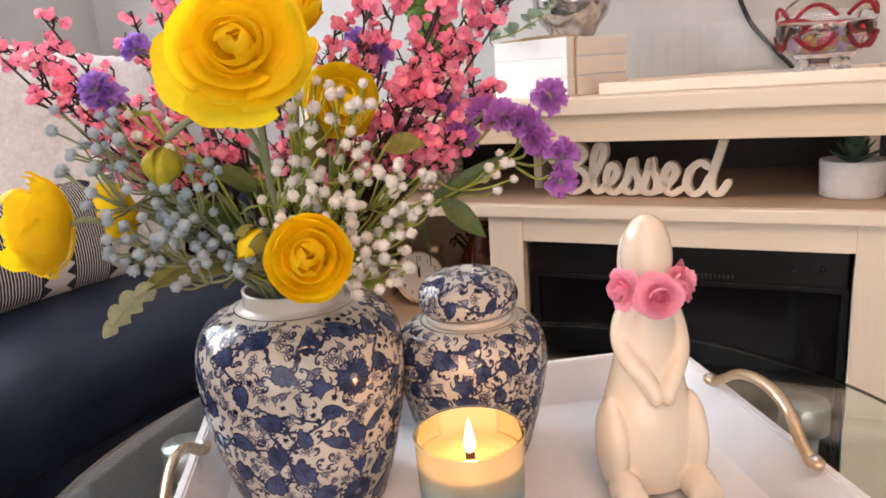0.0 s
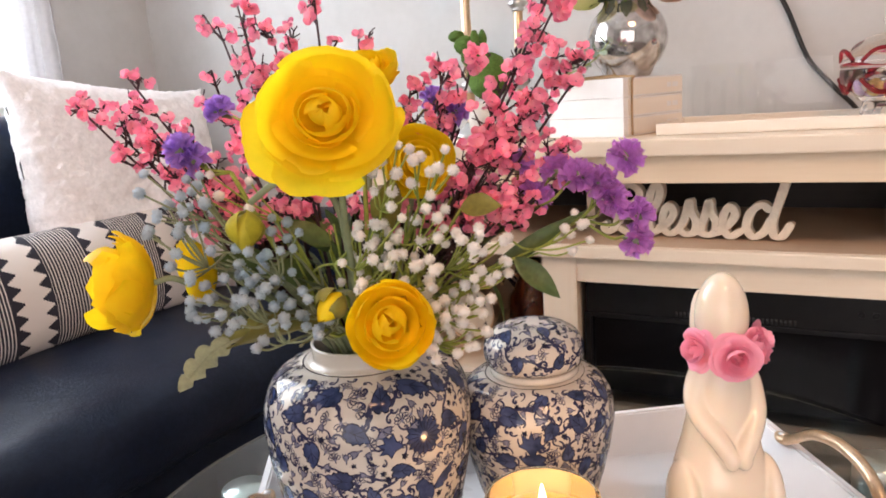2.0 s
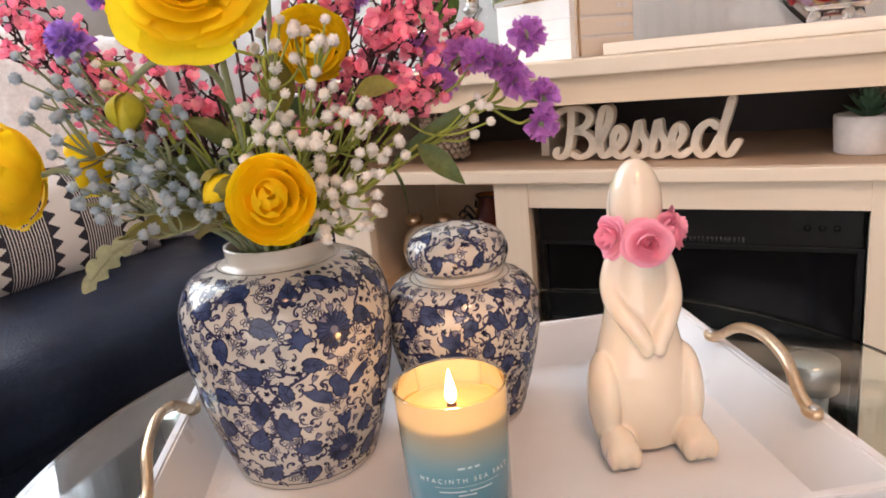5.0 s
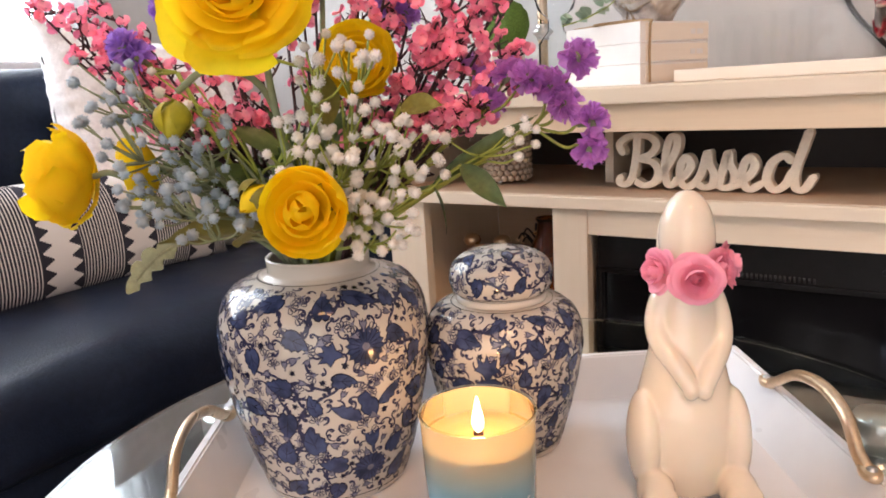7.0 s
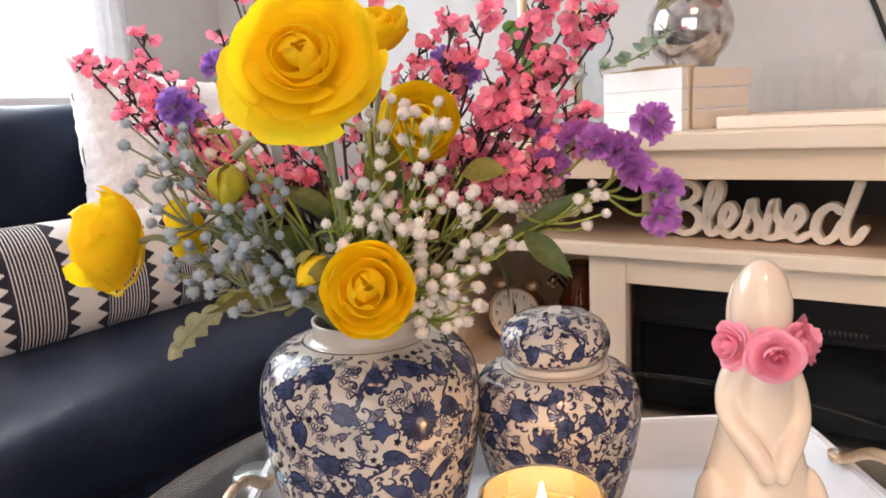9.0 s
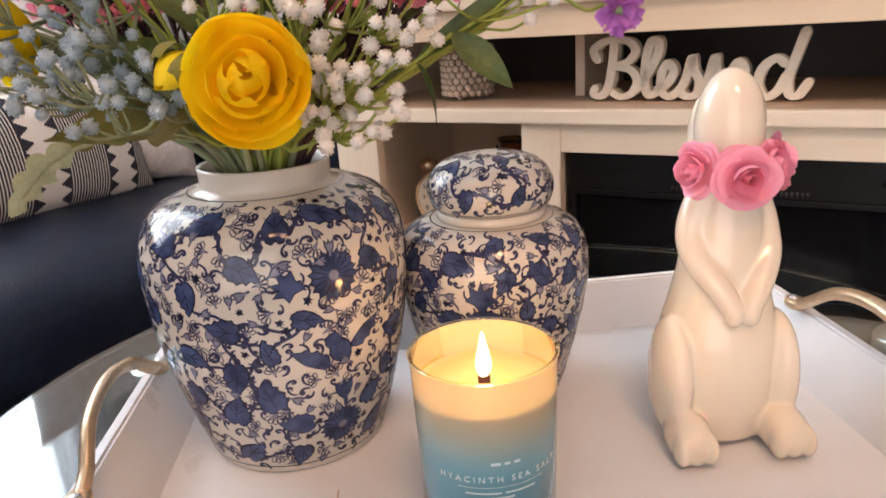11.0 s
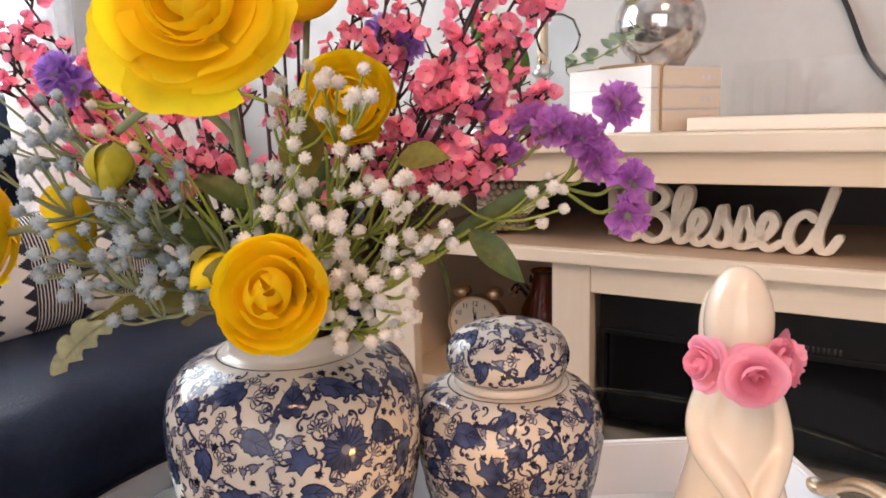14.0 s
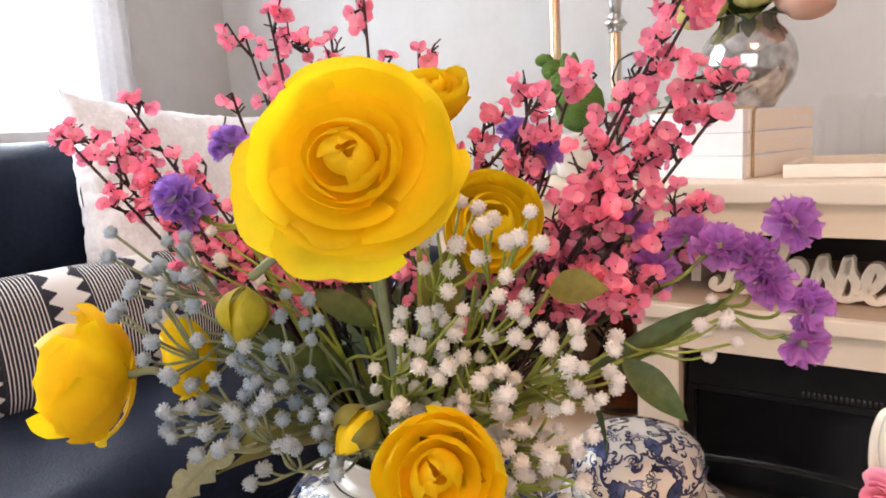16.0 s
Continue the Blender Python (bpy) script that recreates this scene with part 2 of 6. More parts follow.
def part(name, bm, mat, parent=None, label="", smooth=True, m=None):
    mesh = bpy.data.meshes.new(name)
    bm.to_mesh(mesh)
    bm.free()
    return part_of(name, mesh, mat, parent, label, smooth, m)


def part_of(name, mesh, mat, parent=None, label="", smooth=True, m=None):
    if mat and not mesh.materials:
        mesh.materials.append(mat)
    if smooth and mesh.polygons and not mesh.polygons[0].use_smooth:
        mesh.polygons.foreach_set("use_smooth", [True] * len(mesh.polygons))
    ob = new(name, mesh)
    if parent:
        ob.parent = parent
    if m is not None:
        ob.matrix_basis = m
    if label:
        ob["label"] = label
    return ob


def mesh_of(name, bm, mat):
    mesh = bpy.data.meshes.new(name)
    bm.to_mesh(mesh)
    bm.free()
    mesh.materials.append(mat)
    mesh.polygons.foreach_set("use_smooth", [True] * len(mesh.polygons))
    return mesh


def box(x0, x1, y0, y1, z0, z1, bevel=0.0, bm=None, seg=2):
    own = bm is None
    b = bmesh.new()
    bmesh.ops.create_cube(b, size=1, matrix=Matrix.LocRotScale(((x0 + x1) / 2, (y0 + y1) / 2, (z0 + z1) / 2), None, (x1 - x0, y1 - y0, z1 - z0)))
    if bevel:
        bmesh.ops.bevel(b, geom=b.edges[:], offset=bevel, segments=seg, profile=0.6, affect="EDGES")
    if own:
        return b
    tmp = bpy.data.meshes.new("tmp")
    b.to_mesh(tmp)
    b.free()
    bm.from_mesh(tmp)
    bpy.data.meshes.remove(tmp)
    return bm


def lathe(profile, seg=64, cap_bottom=True, cap_top=False, bm=None, sx=1, sy=1):
    bm = bm or bmesh.new()
    rings = []
    for r, z in profile:
        rings.append([bm.verts.new((sx * r * math.cos(2 * math.pi * i / seg), sy * r * math.sin(2 * math.pi * i / seg), z)) for i in range(seg)])
    for a, b in zip(rings, rings[1:]):
        for i in range(seg):
            bm.faces.new((a[i], a[(i + 1) % seg], b[(i + 1) % seg], b[i]))
    if cap_bottom:
        bm.faces.new(rings[0][::-1])
    if cap_top:
        bm.faces.new(rings[-1])
    return bm


def smooth_path(points, steps=8):
    """Catmull-Rom through the points."""
    p = [Vector(q) for q in points]
    p = [2 * p[0] - p[1]] + p + [2 * p[-1] - p[-2]]
    out = []
    for a, b, c, d in zip(p, p[1:], p[2:], p[3:]):
        for k in range(steps):
            t = k / steps
            out.append(0.5 * (2 * b + (c - a) * t + (2 * a - 5 * b + 4 * c - d) * t * t + (3 * b - a - 3 * c + d) * t ** 3))
    return out + [p[-2]]


def tube(points, r0, r1=None, seg=6, bm=None, flat=1.0):
    """A swept tube with closed ends, tapering from r0 to r1."""
    bm = bm or bmesh.new()
    r1 = r0 if r1 is None else r1
    pts = [Vector(p) for p in points]
    n, rings, side = len(pts), [], None
    for i, p in enumerate(pts):
        d = (pts[min(i + 1, n - 1)] - pts[max(i - 1, 0)]).normalized()
        if side is None:
            side = d.orthogonal().normalized()
        side = (side - d * side.dot(d)).normalized()
        up = d.cross(side)
        r = r0 + (r1 - r0) * i / max(1, n - 1)
        rings.append([bm.verts.new(p + r * (math.cos(2 * math.pi * k / seg) * side + flat * math.sin(2 * math.pi * k / seg) * up)) for k in range(seg)])
    for a, b in zip(rings, rings[1:]):
        for k in range(seg):
            bm.faces.new((a[k], a[(k + 1) % seg], b[(k + 1) % seg], b[k]))
    bm.faces.new(rings[0][::-1])
    bm.faces.new(rings[-1])
    return bm


def ball(center, r, bm=None, sub=2, scale=(1, 1, 1), rot=None):
    bm = bm or bmesh.new()
    bmesh.ops.create_icosphere(bm, subdivisions=sub, radius=1, matrix=Matrix.LocRotScale(Vector(center), rot, Vector(scale) * r))
    return bm


def aim(center, axis, twist=0.0):
    """A pose at center whose local z points along axis."""
    return Matrix.Translation(center) @ Vector(axis).to_track_quat("Z", "Y").to_matrix().to_4x4() @ Matrix.Rotation(twist, 4, "Z")


# ---- the room ----
def slab(name, m, x0, x1, y0, y1, z0, z1, mat, label, category):
    ob = part(name, box(x0, x1, y0, y1, z0, z1), mat, smooth=False, m=m)
    return tagged(ob, label, category, kind="structure")


slab("floor", CONSOLE, -1.5, 2.6, -3.2, 0.5, -0.05, 0, CARPET, "dark grey-brown carpet under the glass table", "floor")
slab("ceiling", CONSOLE, -1.5, 2.6, -3.2, 0.5, 2.45, 2.5, CEIL, "plain white ceiling", "ceiling")
slab("wall_console", CONSOLE, -1.4, 2.6, 0.42, 0.52, 0, 2.45, WALL, "pale grey painted wall behind the fireplace console", "wall")
slab("wall_right", CONSOLE, 2.5, 2.6, -3.1, 0.42, 0, 2.45, WALL, "pale grey painted side wall", "wall")
# unseen wall; its opening is added to let in the front fill
back = thing("wall_back", "unseen pale grey wall with an opening added for the front fill light", "wall", CONSOLE, kind="structure")
for x0, x1, z0, z1 in ((-1.4, -0.2, 0, 2.45), (2.1, 2.5, 0, 2.45), (-0.2, 2.1, 2.05, 2.45)):
    part("wall_piece", box(x0, x1, -3.2, -3.1, z0, z1), WALL, back, smooth=False)
for x in (-0.2, 0.93, 2.06):
    part("door_frame", box(x, x + 0.04, -3.15, -3.11, 0, 2.05, 0.003), TRIM, back, smooth=False)
# the wall with the window, in pieces round the opening
W0, W1, WZ0, WZ1 = -1.22, -0.005, 0.93, 2.15
wall = thing("wall_window", "pale grey wall with a bright window behind the sofa", "wall", CONSOLE, kind="structure")
for y0, y1, z0, z1 in ((W1, 0.52, 0, 2.45), (W0, W1, 0, WZ0), (W0, W1, WZ1, 2.45), (-3.2, W0, 0, 2.45)):
    part("wall_piece", box(-1.5, -1.4, y0, y1, z0, z1), WALL, wall, smooth=False)
window = thing("window_1", "white-framed window glowing with daylight", "window", CONSOLE, kind="structure")
for y0, y1, z0, z1 in ((W1, W1 + 0.10, WZ0 - 0.03, WZ1 + 0.1), (W0 - 0.1, W0, WZ0 - 0.03, WZ1 + 0.1), (W0, W1, WZ1, WZ1 + 0.1)):
    part("casing", box(-1.4, -1.378, y0, y1, z0, z1, 0.004), TRIM, window, smooth=False)
part("window_sill", box(-1.47, -1.345, W0 - 0.12, W1 + 0.12, WZ0 - 0.03, WZ0, 0.006), TRIM, window, smooth=False)
SHEER = material("sheer_curtain", (0.88, 0.88, 0.9), 0.8, spread=0.06, scale=90, thin_light=0.6)
cn, cl = SHEER.node_tree.nodes, SHEER.node_tree.links
weave_open, veil = cn.new("ShaderNodeBsdfTransparent"), cn.new("ShaderNodeMixShader")
veil.inputs[0].default_value = 0.47
cl.new(cn["Material Output"].inputs[0].links[0].from_socket, veil.inputs[1])
cl.new(weave_open.outputs[0], veil.inputs[2])
cl.new(veil.outputs[0], cn["Material Output"].inputs[0])


def curtain_sheet(y0, y1, z0, z1, folds, depth):
    """A hanging cloth with soft vertical folds that deepen towards its hem."""
    bm, last, n = bmesh.new(), None, folds * 10
    for i in range(n + 1):
        a = i / n
        col = []
        for k in range(7):
            h = k / 6
            fold = depth * (1.15 - 0.4 * h) * (math.sin(2 * math.pi * folds * a + 0.7 * math.sin(5 * a)) + 0.35 * math.sin(2 * math.pi * folds * 1.7 * a + h))
            col.append(bm.verts.new((-1.362 + fold, y0 + (y1 - y0) * a, z0 + (z1 - z0) * h)))
        if last:
            for k in range(6):
                bm.faces.new((last[k], col[k], col[k + 1], last[k + 1]))
        last = col
    return bm


drape = thing("sheer_curtain", "sheer white curtain hanging over the bright window", "curtain", CONSOLE)
part("cloth", curtain_sheet(W0 - 0.06, W1 + 0.015, WZ0 + 0.004, WZ1 + 0.06, 13, 0.009), SHEER, drape)
part("cloth", curtain_sheet(W1 - 0.055, W1 + 0.10, WZ0 + 0.004, WZ1 + 0.06, 4, 0.012), SHEER, drape, "gathered edge of the sheer curtain", m=pose(0.022, 0, 0))
part("curtain_rod", tube([(-1.35, W0 - 0.16, WZ1 + 0.066), (-1.35, W1 + 0.16, WZ1 + 0.066)], 0.008, seg=12), TRIM, drape)
part("window_frame", box(-1.47, -1.44, W1 - 0.03, W1, WZ0, WZ1, 0.004), TRIM, window, smooth=False)
SKYGLOW = glow("bright_sky", (0.92, 0.96, 1.0), 4.5)
# glowing sheet added behind the opening, out of view
fill_sheet = part("backdrop", box(-0.7, 2.6, -3.5, -3.48, -0.1, 2.4), glow("fill_sheet_glow", (0.94, 0.95, 1.0), 0.9), smooth=False, m=CONSOLE)
tagged(fill_sheet, "unseen glowing sheet behind the opening added for fill light", "backdrop", kind="structure")
outside = part("backdrop", box(-1.9, -1.88, -3.6, 0.9, -0.2, 3.0), SKYGLOW, smooth=False, m=CONSOLE)
tagged(outside, "bright overcast daylight outside the window", "backdrop", kind="structure")
# unseen fixture added to go with the warm fill
lampfix = thing("added_ceiling_light", "round frosted ceiling light glowing warm, unseen, added for warm fill", "ceiling light", CONSOLE @ pose(0.95, -1.5, 2.36))
part("lamp_base", lathe([(0.05, 0.09), (0.16, 0.0865), (0.16, 0.07), (0.05, 0.07)], 40), STEEL, lampfix)
part("diffuser", lathe([(0.15, 0.07), (0.15, 0.06), (0.1, 0.035), (0.03, 0.025)], 40, cap_top=True), glow("warm_diffuser", (1.0, 0.78, 0.52), 5), lampfix)
baseboard = part("baseboard", box(-1.4, 2.5, 0.405, 0.419, 0, 0.1, 0.003), TRIM, smooth=False, m=CONSOLE)
tagged(baseboard, "white painted baseboard along the wall", "baseboard", kind="structure")


# ---- sofa and cushions ----
def pillow(w, h, d, mat, name, parent, nx=36, nz=30, power=2.6, rough=0.0, seed=0.0, corner=0.0):
    """A stuffed cushion: width x, height z, thickness y."""
    bm = bmesh.new()
    sides = []
    for s in (1, -1):
        grid = []
        for j in range(nz + 1):
            row = []
            for i in range(nx + 1):
                a, b = 2 * i / nx - 1, 2 * j / nz - 1
                t = max(0.0, (1 - abs(a) ** power) * (1 - abs(b) ** power)) ** 0.5
                px = a * w / 2 * (1 - 0.05 * (1 - abs(b)) * abs(a) ** 3 + corner * abs(b) ** 6)
                pz = b * h / 2 * (1 - 0.05 * (1 - abs(a)) * abs(b) ** 3 + corner * abs(a) ** 6)
                v = Vector((px, s * d / 2 * t, pz))
                if rough:
                    k = noise.noise((v * 55) + Vector((seed, 0, s))) + 0.5 * noise.noise(v * 160)
                    v += Vector((a, s * 1.0, b)).normalized() * rough * k
                row.append(bm.verts.new(v))
            grid.append(row)
        for j in range(nz):
            for i in range(nx):
                q = (grid[j][i], grid[j][i + 1], grid[j + 1][i + 1], grid[j + 1][i])
                bm.faces.new(q if s < 0 else q[::-1])
        sides.append(grid)
    bmesh.ops.remove_doubles(bm, verts=bm.verts[:], dist=0.0025)
    return part(name, bm, mat, parent)


sofa = thing("sofa", "navy black leather sofa with rounded cushions beneath the window", "sofa", CONSOLE)


def cushion(name, x0, x1, y0, y1, z0, z1, bevel, puff):
    bm = box(x0, x1, y0, y1, z0, z1)
    bmesh.ops.subdivide_edges(bm, edges=bm.edges[:], cuts=14, use_grid_fill=True)
    c, hx = Vector(((x0 + x1) / 2, (y0 + y1) / 2, (z0 + z1) / 2)), Vector(((x1 - x0) / 2, (y1 - y0) / 2, (z1 - z0) / 2))
    for v in bm.verts:
        q = v.co - c
        inner = Vector([max(-h + bevel, min(h - bevel, k)) for h, k in zip(hx, q)])
        out = q - inner
        if out.length > 0:
            q = inner + out.normalized() * bevel
        f = [(k / h) for k, h in zip(q, hx)]
        q.z += puff * (1 - f[0] ** 2) * (1 - f[1] ** 2) * (1 if q.z > 0 else 0)
        q.x += puff * 0.6 * (1 - f[1] ** 2) * max(0, 1 - f[2] ** 2) * (1 if q.x > 0 else 0)
        q += 0.0035 * Vector((noise.noise(v.co * 9), 0, noise.noise(v.co * 9 + Vector((3, 1, 2)))))
        v.co = c + q
    return part(name, bm, LEATHER, sofa)


cushion("sofa_base", -1.33, -0.64, -1.9, 0.40, 0.06, 0.30, 0.04, 0.0)
cushion("seat_cushion", -1.15, -0.58, -0.72, 0.245, 0.29, 0.445, 0.06, 0.03)
cushion("armrest", -1.33, -0.565, 0.25, 0.41, 0.06, 0.62, 0.06, 0.01)
cushion("seat_cushion", -1.15, -0.58, -1.75, -0.725, 0.29, 0.445, 0.06, 0.03)
cushion("backrest", -1.33, -1.13, -0.72, 0.25, 0.40, 0.885, 0.075, 0.02)
cushion("backrest", -1.33, -1.13, -1.75, -0.725, 0.40, 0.885, 0.075, 0.02)
for y in (-1.7, 0.2):
    for x in (-1.27, -0.7):
        part("foot", lathe([(0.02, 0.0), (0.028, 0.06), (0.028, 0.065)], 16, cap_top=True), BLACK, sofa, m=pose(x, y, 0))
white_pillow = thing("throw_pillow", "square white plush pillow leaning on the sofa back", "pillow", CONSOLE @ pose(-1.035, -0.005, 0.715, -10, 6, 90))
pillow(0.50, 0.50, 0.17, FUR, "pillow_cover", white_pillow, 90, 90, 3.0, 0.0045, 1.0, 0.05)

# woven lumbar cushion: fine dark stripes and pale bands with stepped dark triangles
WEAVE = bpy.data.materials.new("woven_stripe")
WEAVE.use_nodes = True
nt = WEAVE.node_tree
co = nt.nodes.new("ShaderNodeTexCoord")
sep = nt.nodes.new("ShaderNodeSeparateXYZ")
nt.links.new(co.outputs["Object"], sep.inputs[0])


def sum_node(op, a, b=None, c=None):
    q = nt.nodes.new("ShaderNodeMath")
    q.operation = op
    for i, v in enumerate((a, b, c)):
        if v is None:
            continue
        if isinstance(v, (int, float)):
            q.inputs[i].default_value = v
        else:
            nt.links.new(v, q.inputs[i])
    return q.outputs[0]


BAND = 0.155
xx = sum_node("ADD", sep.outputs["X"], 0.012)
cell = sum_node("ABSOLUTE", sum_node("SUBTRACT", sum_node("MODULO", sum_node("ADD", xx, 10 * BAND), BAND), BAND / 2))      # distance from a pale band's middle
tri = sum_node("ABSOLUTE", sum_node("SUBTRACT", sum_node("MODULO", sum_node("ADD", sep.outputs["Z"], 1.02), 0.027), 0.0135))
step = sum_node("MULTIPLY", sum_node("FLOOR", sum_node("DIVIDE", tri, 0.0027)), 0.0042)
edge = sum_node("ADD", step, 0.016)
inside = sum_node("GREATER_THAN", cell, edge)
stripes = sum_node("GREATER_THAN", sum_node("SINE", sum_node("MULTIPLY", xx, 2 * math.pi / 0.0060)), 0.45)
field = sum_node("GREATER_THAN", cell, 0.037)
dark_a = sum_node("MULTIPLY", field, sum_node("SUBTRACT", 1.0, stripes))
dark_b = sum_node("MULTIPLY", inside, sum_node("SUBTRACT", 1.0, field))
dark = sum_node("MINIMUM", sum_node("ADD", dark_a, dark_b), 1.0)
wm = nt.nodes.new("ShaderNodeMix")
wm.data_type = "RGBA"
wm.inputs["A"].default_value, wm.inputs["B"].default_value = (0.74, 0.70, 0.66, 1), (0.022, 0.022, 0.035, 1)
nt.links.new(dark, wm.inputs["Factor"])
wb = nt.nodes["Principled BSDF"]
nt.links.new(wm.outputs["Result"], wb.inputs["Base Color"])
wb.inputs["Roughness"].default_value = 0.9
wn, wbump = nt.nodes.new("ShaderNodeTexNoise"), nt.nodes.new("ShaderNodeBump")
wn.inputs["Scale"].default_value = 500
wbump.inputs["Strength"].default_value, wbump.inputs["Distance"].default_value = 0.5, 0.001
nt.links.new(co.outputs["Object"], wn.inputs["Vector"])
nt.links.new(wn.outputs["Fac"], wbump.inputs["Height"])
nt.links.new(wbump.outputs["Normal"], wb.inputs["Normal"])
lumbar = thing("lumbar_pillow", "black and white woven lumbar cushion with stepped triangle bands", "pillow", CONSOLE @ pose(-0.965, -0.26, 0.57, -8, -1, 86))
pillow(0.62, 0.235, 0.17, WEAVE, "pillow_cover", lumbar, 60, 40, 2.2, 0.0015, 5.0)
seam = smooth_path([(-0.31, 0.0, -0.1), (-0.312, 0, 0), (-0.31, 0.0, 0.1)], 6)
part("seam", tube(seam, 0.0025, seg=6), WEAVE, lumbar)

# ---- glass table ----
table = thing("coffee_table", "round clear glass coffee table on steel posts", "coffee table", pose(0.03, 0.59, 0))
top = part("tabletop", lathe([(0.436, GLASS_Z - 0.010), (0.440, GLASS_Z - 0.007), (0.440, GLASS_Z - 0.003), (0.437, GLASS_Z)], 128, cap_top=True), TABLEGLASS, table, smooth=False)
top.visible_shadow = False
for x, y in ((0.345, 0.135), (-0.345, 0.13), (0.29, -0.24), (-0.29, -0.24)):
    leg = part("leg", lathe([(0.022, 0.0), (0.022, 0.004), (0.016, 0.006), (0.016, GLASS_Z - 0.045), (0.015, GLASS_Z - 0.045)], 24, cap_top=True), STEEL, table, m=pose(x, y, 0))
    part("disc", lathe([(0.0245, GLASS_Z - 0.045), (0.026, GLASS_Z - 0.043), (0.026, GLASS_Z - 0.013), (0.0245, GLASS_Z - 0.0105)], 32, cap_top=True), STEEL, leg, "brushed steel disc under the glass")
shelf_ring = part("lower_shelf", lathe([(0.30, 0.16), (0.302, 0.163), (0.302, 0.167), (0.30, 0.17)], 96, cap_top=True), TABLEGLASS, table, smooth=False)
shelf_ring.visible_shadow = False

# ---- serving tray ----
tray = thing("serving_tray", "white lacquered serving tray with flared sides and gold handles", "tray", TRAY)
FX, FY, RX, RY, RIM, TH = 0.228, 0.157, 0.251, 0.169, 0.529, 0.009
part("tray_floor", box(-FX - 0.004, FX + 0.004, -FY - 0.004, FY + 0.004, GLASS_Z + 0.0005, TRAY_Z, 0.001), TRAYWHITE, tray, smooth=False)


def ring(bm, x, y, z):
    return [bm.verts.new((sx * x, sy * y, z)) for sx, sy in ((1, 1), (-1, 1), (-1, -1), (1, -1))]


bm = bmesh.new()
loops = [ring(bm, FX, FY, TRAY_Z - 0.004), ring(bm, RX, RY, RIM), ring(bm, RX + TH, RY + TH, RIM), ring(bm, FX + TH, FY + TH, GLASS_Z + 0.0006)]
for q0, q1 in zip(loops, loops[1:]):
    for i in range(4):
        bm.faces.new((q0[i], q0[(i + 1) % 4], q1[(i + 1) % 4], q1[i]))
bmesh.ops.recalc_face_normals(bm, faces=bm.faces[:])
bmesh.ops.bevel(bm, geom=[e for e in bm.edges if all(abs(v.co.z - RIM) < 1e-6 for v in e.verts)], offset=0.0016, segments=2, affect="EDGES")
part("tray_sides", bm, TRAYWHITE, tray, smooth=False)
for s in (-1, 1):
    x = s * (RX - 0.004)
    pts = smooth_path([(x, 0.070, RIM + 0.004), (x, 0.057, RIM + 0.011), (x + s * 0.004, 0.030, RIM + 0.028), (x + s * 0.006, -0.006, RIM + 0.034),
                       (x + s * 0.004, -0.042, RIM + 0.028), (x, -0.068, RIM + 0.011), (x, -0.080, RIM + 0.004)], 8)
    handle = part("handle", tube(pts, 0.0052, seg=12, flat=0.8), GOLD, tray, "curved gold metal handle")
    for y, w in ((-0.084, -1), (0.074, 1)):
        tab = lathe([(0.0070, -0.002), (0.0078, 0.0), (0.0078, 0.003), (0.0066, 0.0045)], 24, cap_top=True)
        part("mounting_tab", tab, GOLD, handle, m=pose(x, y, RIM + 0.0025) @ Matrix.Diagonal((0.9, 1.35, 1, 1)))
        part("screw", lathe([(0.0036, 0.0), (0.0036, 0.0035), (0.0022, 0.0046)], 16, cap_top=True), STEEL, handle, m=pose(x, y + w * 0.002, RIM + 0.0045))

# ---- fireplace console ----
console = thing("fireplace_console", "cream painted media console with an electric fireplace and open shelves", "media console", CONSOLE)
CL, CR, DEEP = -0.392, 0.865, 0.395       # left and right ends, depth
part("top_board", box(CL - 0.012, CR + 0.012, -0.015, DEEP, 0.772, 0.797, 0.003), CREAM, console, smooth=False)
part("fascia", box(CL, CR, -0.002, 0.018, 0.731, 0.772, 0.0015), CREAM_SHADE, console, smooth=False)
part("shelf", box(CL - 0.006, CR + 0.006, -0.012, DEEP - 0.012, 0.613, 0.633, 0.0025), CREAM, console, smooth=False)
# thin sheet over the cream shelf that carries its shade as brown
part("shelf_shade_sheet", box(CL + 0.022, CR - 0.022, 0.004, DEEP - 0.014, 0.633, 0.6335), INNER_SHADE, console, "thin brown sheet on the shelf, its shade put into the colour", smooth=False)
part("rail", box(0.0, 0.473, 0.0, 0.02, 0.572, 0.613, 0.001), CREAM, console, smooth=False)
for x0, x1 in ((-0.059, 0.0), (0.473, 0.532), (CL, -0.312), (0.785, CR)):
    part("stile", box(x0, x1, -0.002, 0.02, 0.05, 0.613, 0.0015), CREAM_V, console, smooth=False)
for x0, x1 in ((CL, CL + 0.02), (CR - 0.02, CR), (-0.034, -0.014), (0.487, 0.507)):
    part("upright", box(x0, x1, 0.02, DEEP - 0.02, 0.0, 0.613, 0.001), CREAM_V, console, smooth=False)
for x0, x1 in ((CL, CL + 0.02), (CR - 0.02, CR)):
    part("end_panel", box(x0, x1, 0.0, DEEP - 0.02, 0.633, 0.772, 0.001), CREAM_V, console, smooth=False)
part("divider", box(-0.026, -0.011, 0.145, DEEP - 0.02, 0.6336, 0.772, 0.001), CREAM_V, console, smooth=False)
part("divider", box(0.49, 0.505, 0.145, DEEP - 0.02, 0.6336, 0.772, 0.001), CREAM_V, console, smooth=False)
# near-black sheet stands in for the darkness behind the open shelf
part("back_panel", box(CL + 0.02, CR - 0.02, DEEP - 0.02, DEEP - 0.012, 0.633, 0.772), BACK_SHADE, console, "dark sheet standing in for the shade at the open shelf's back", smooth=False)
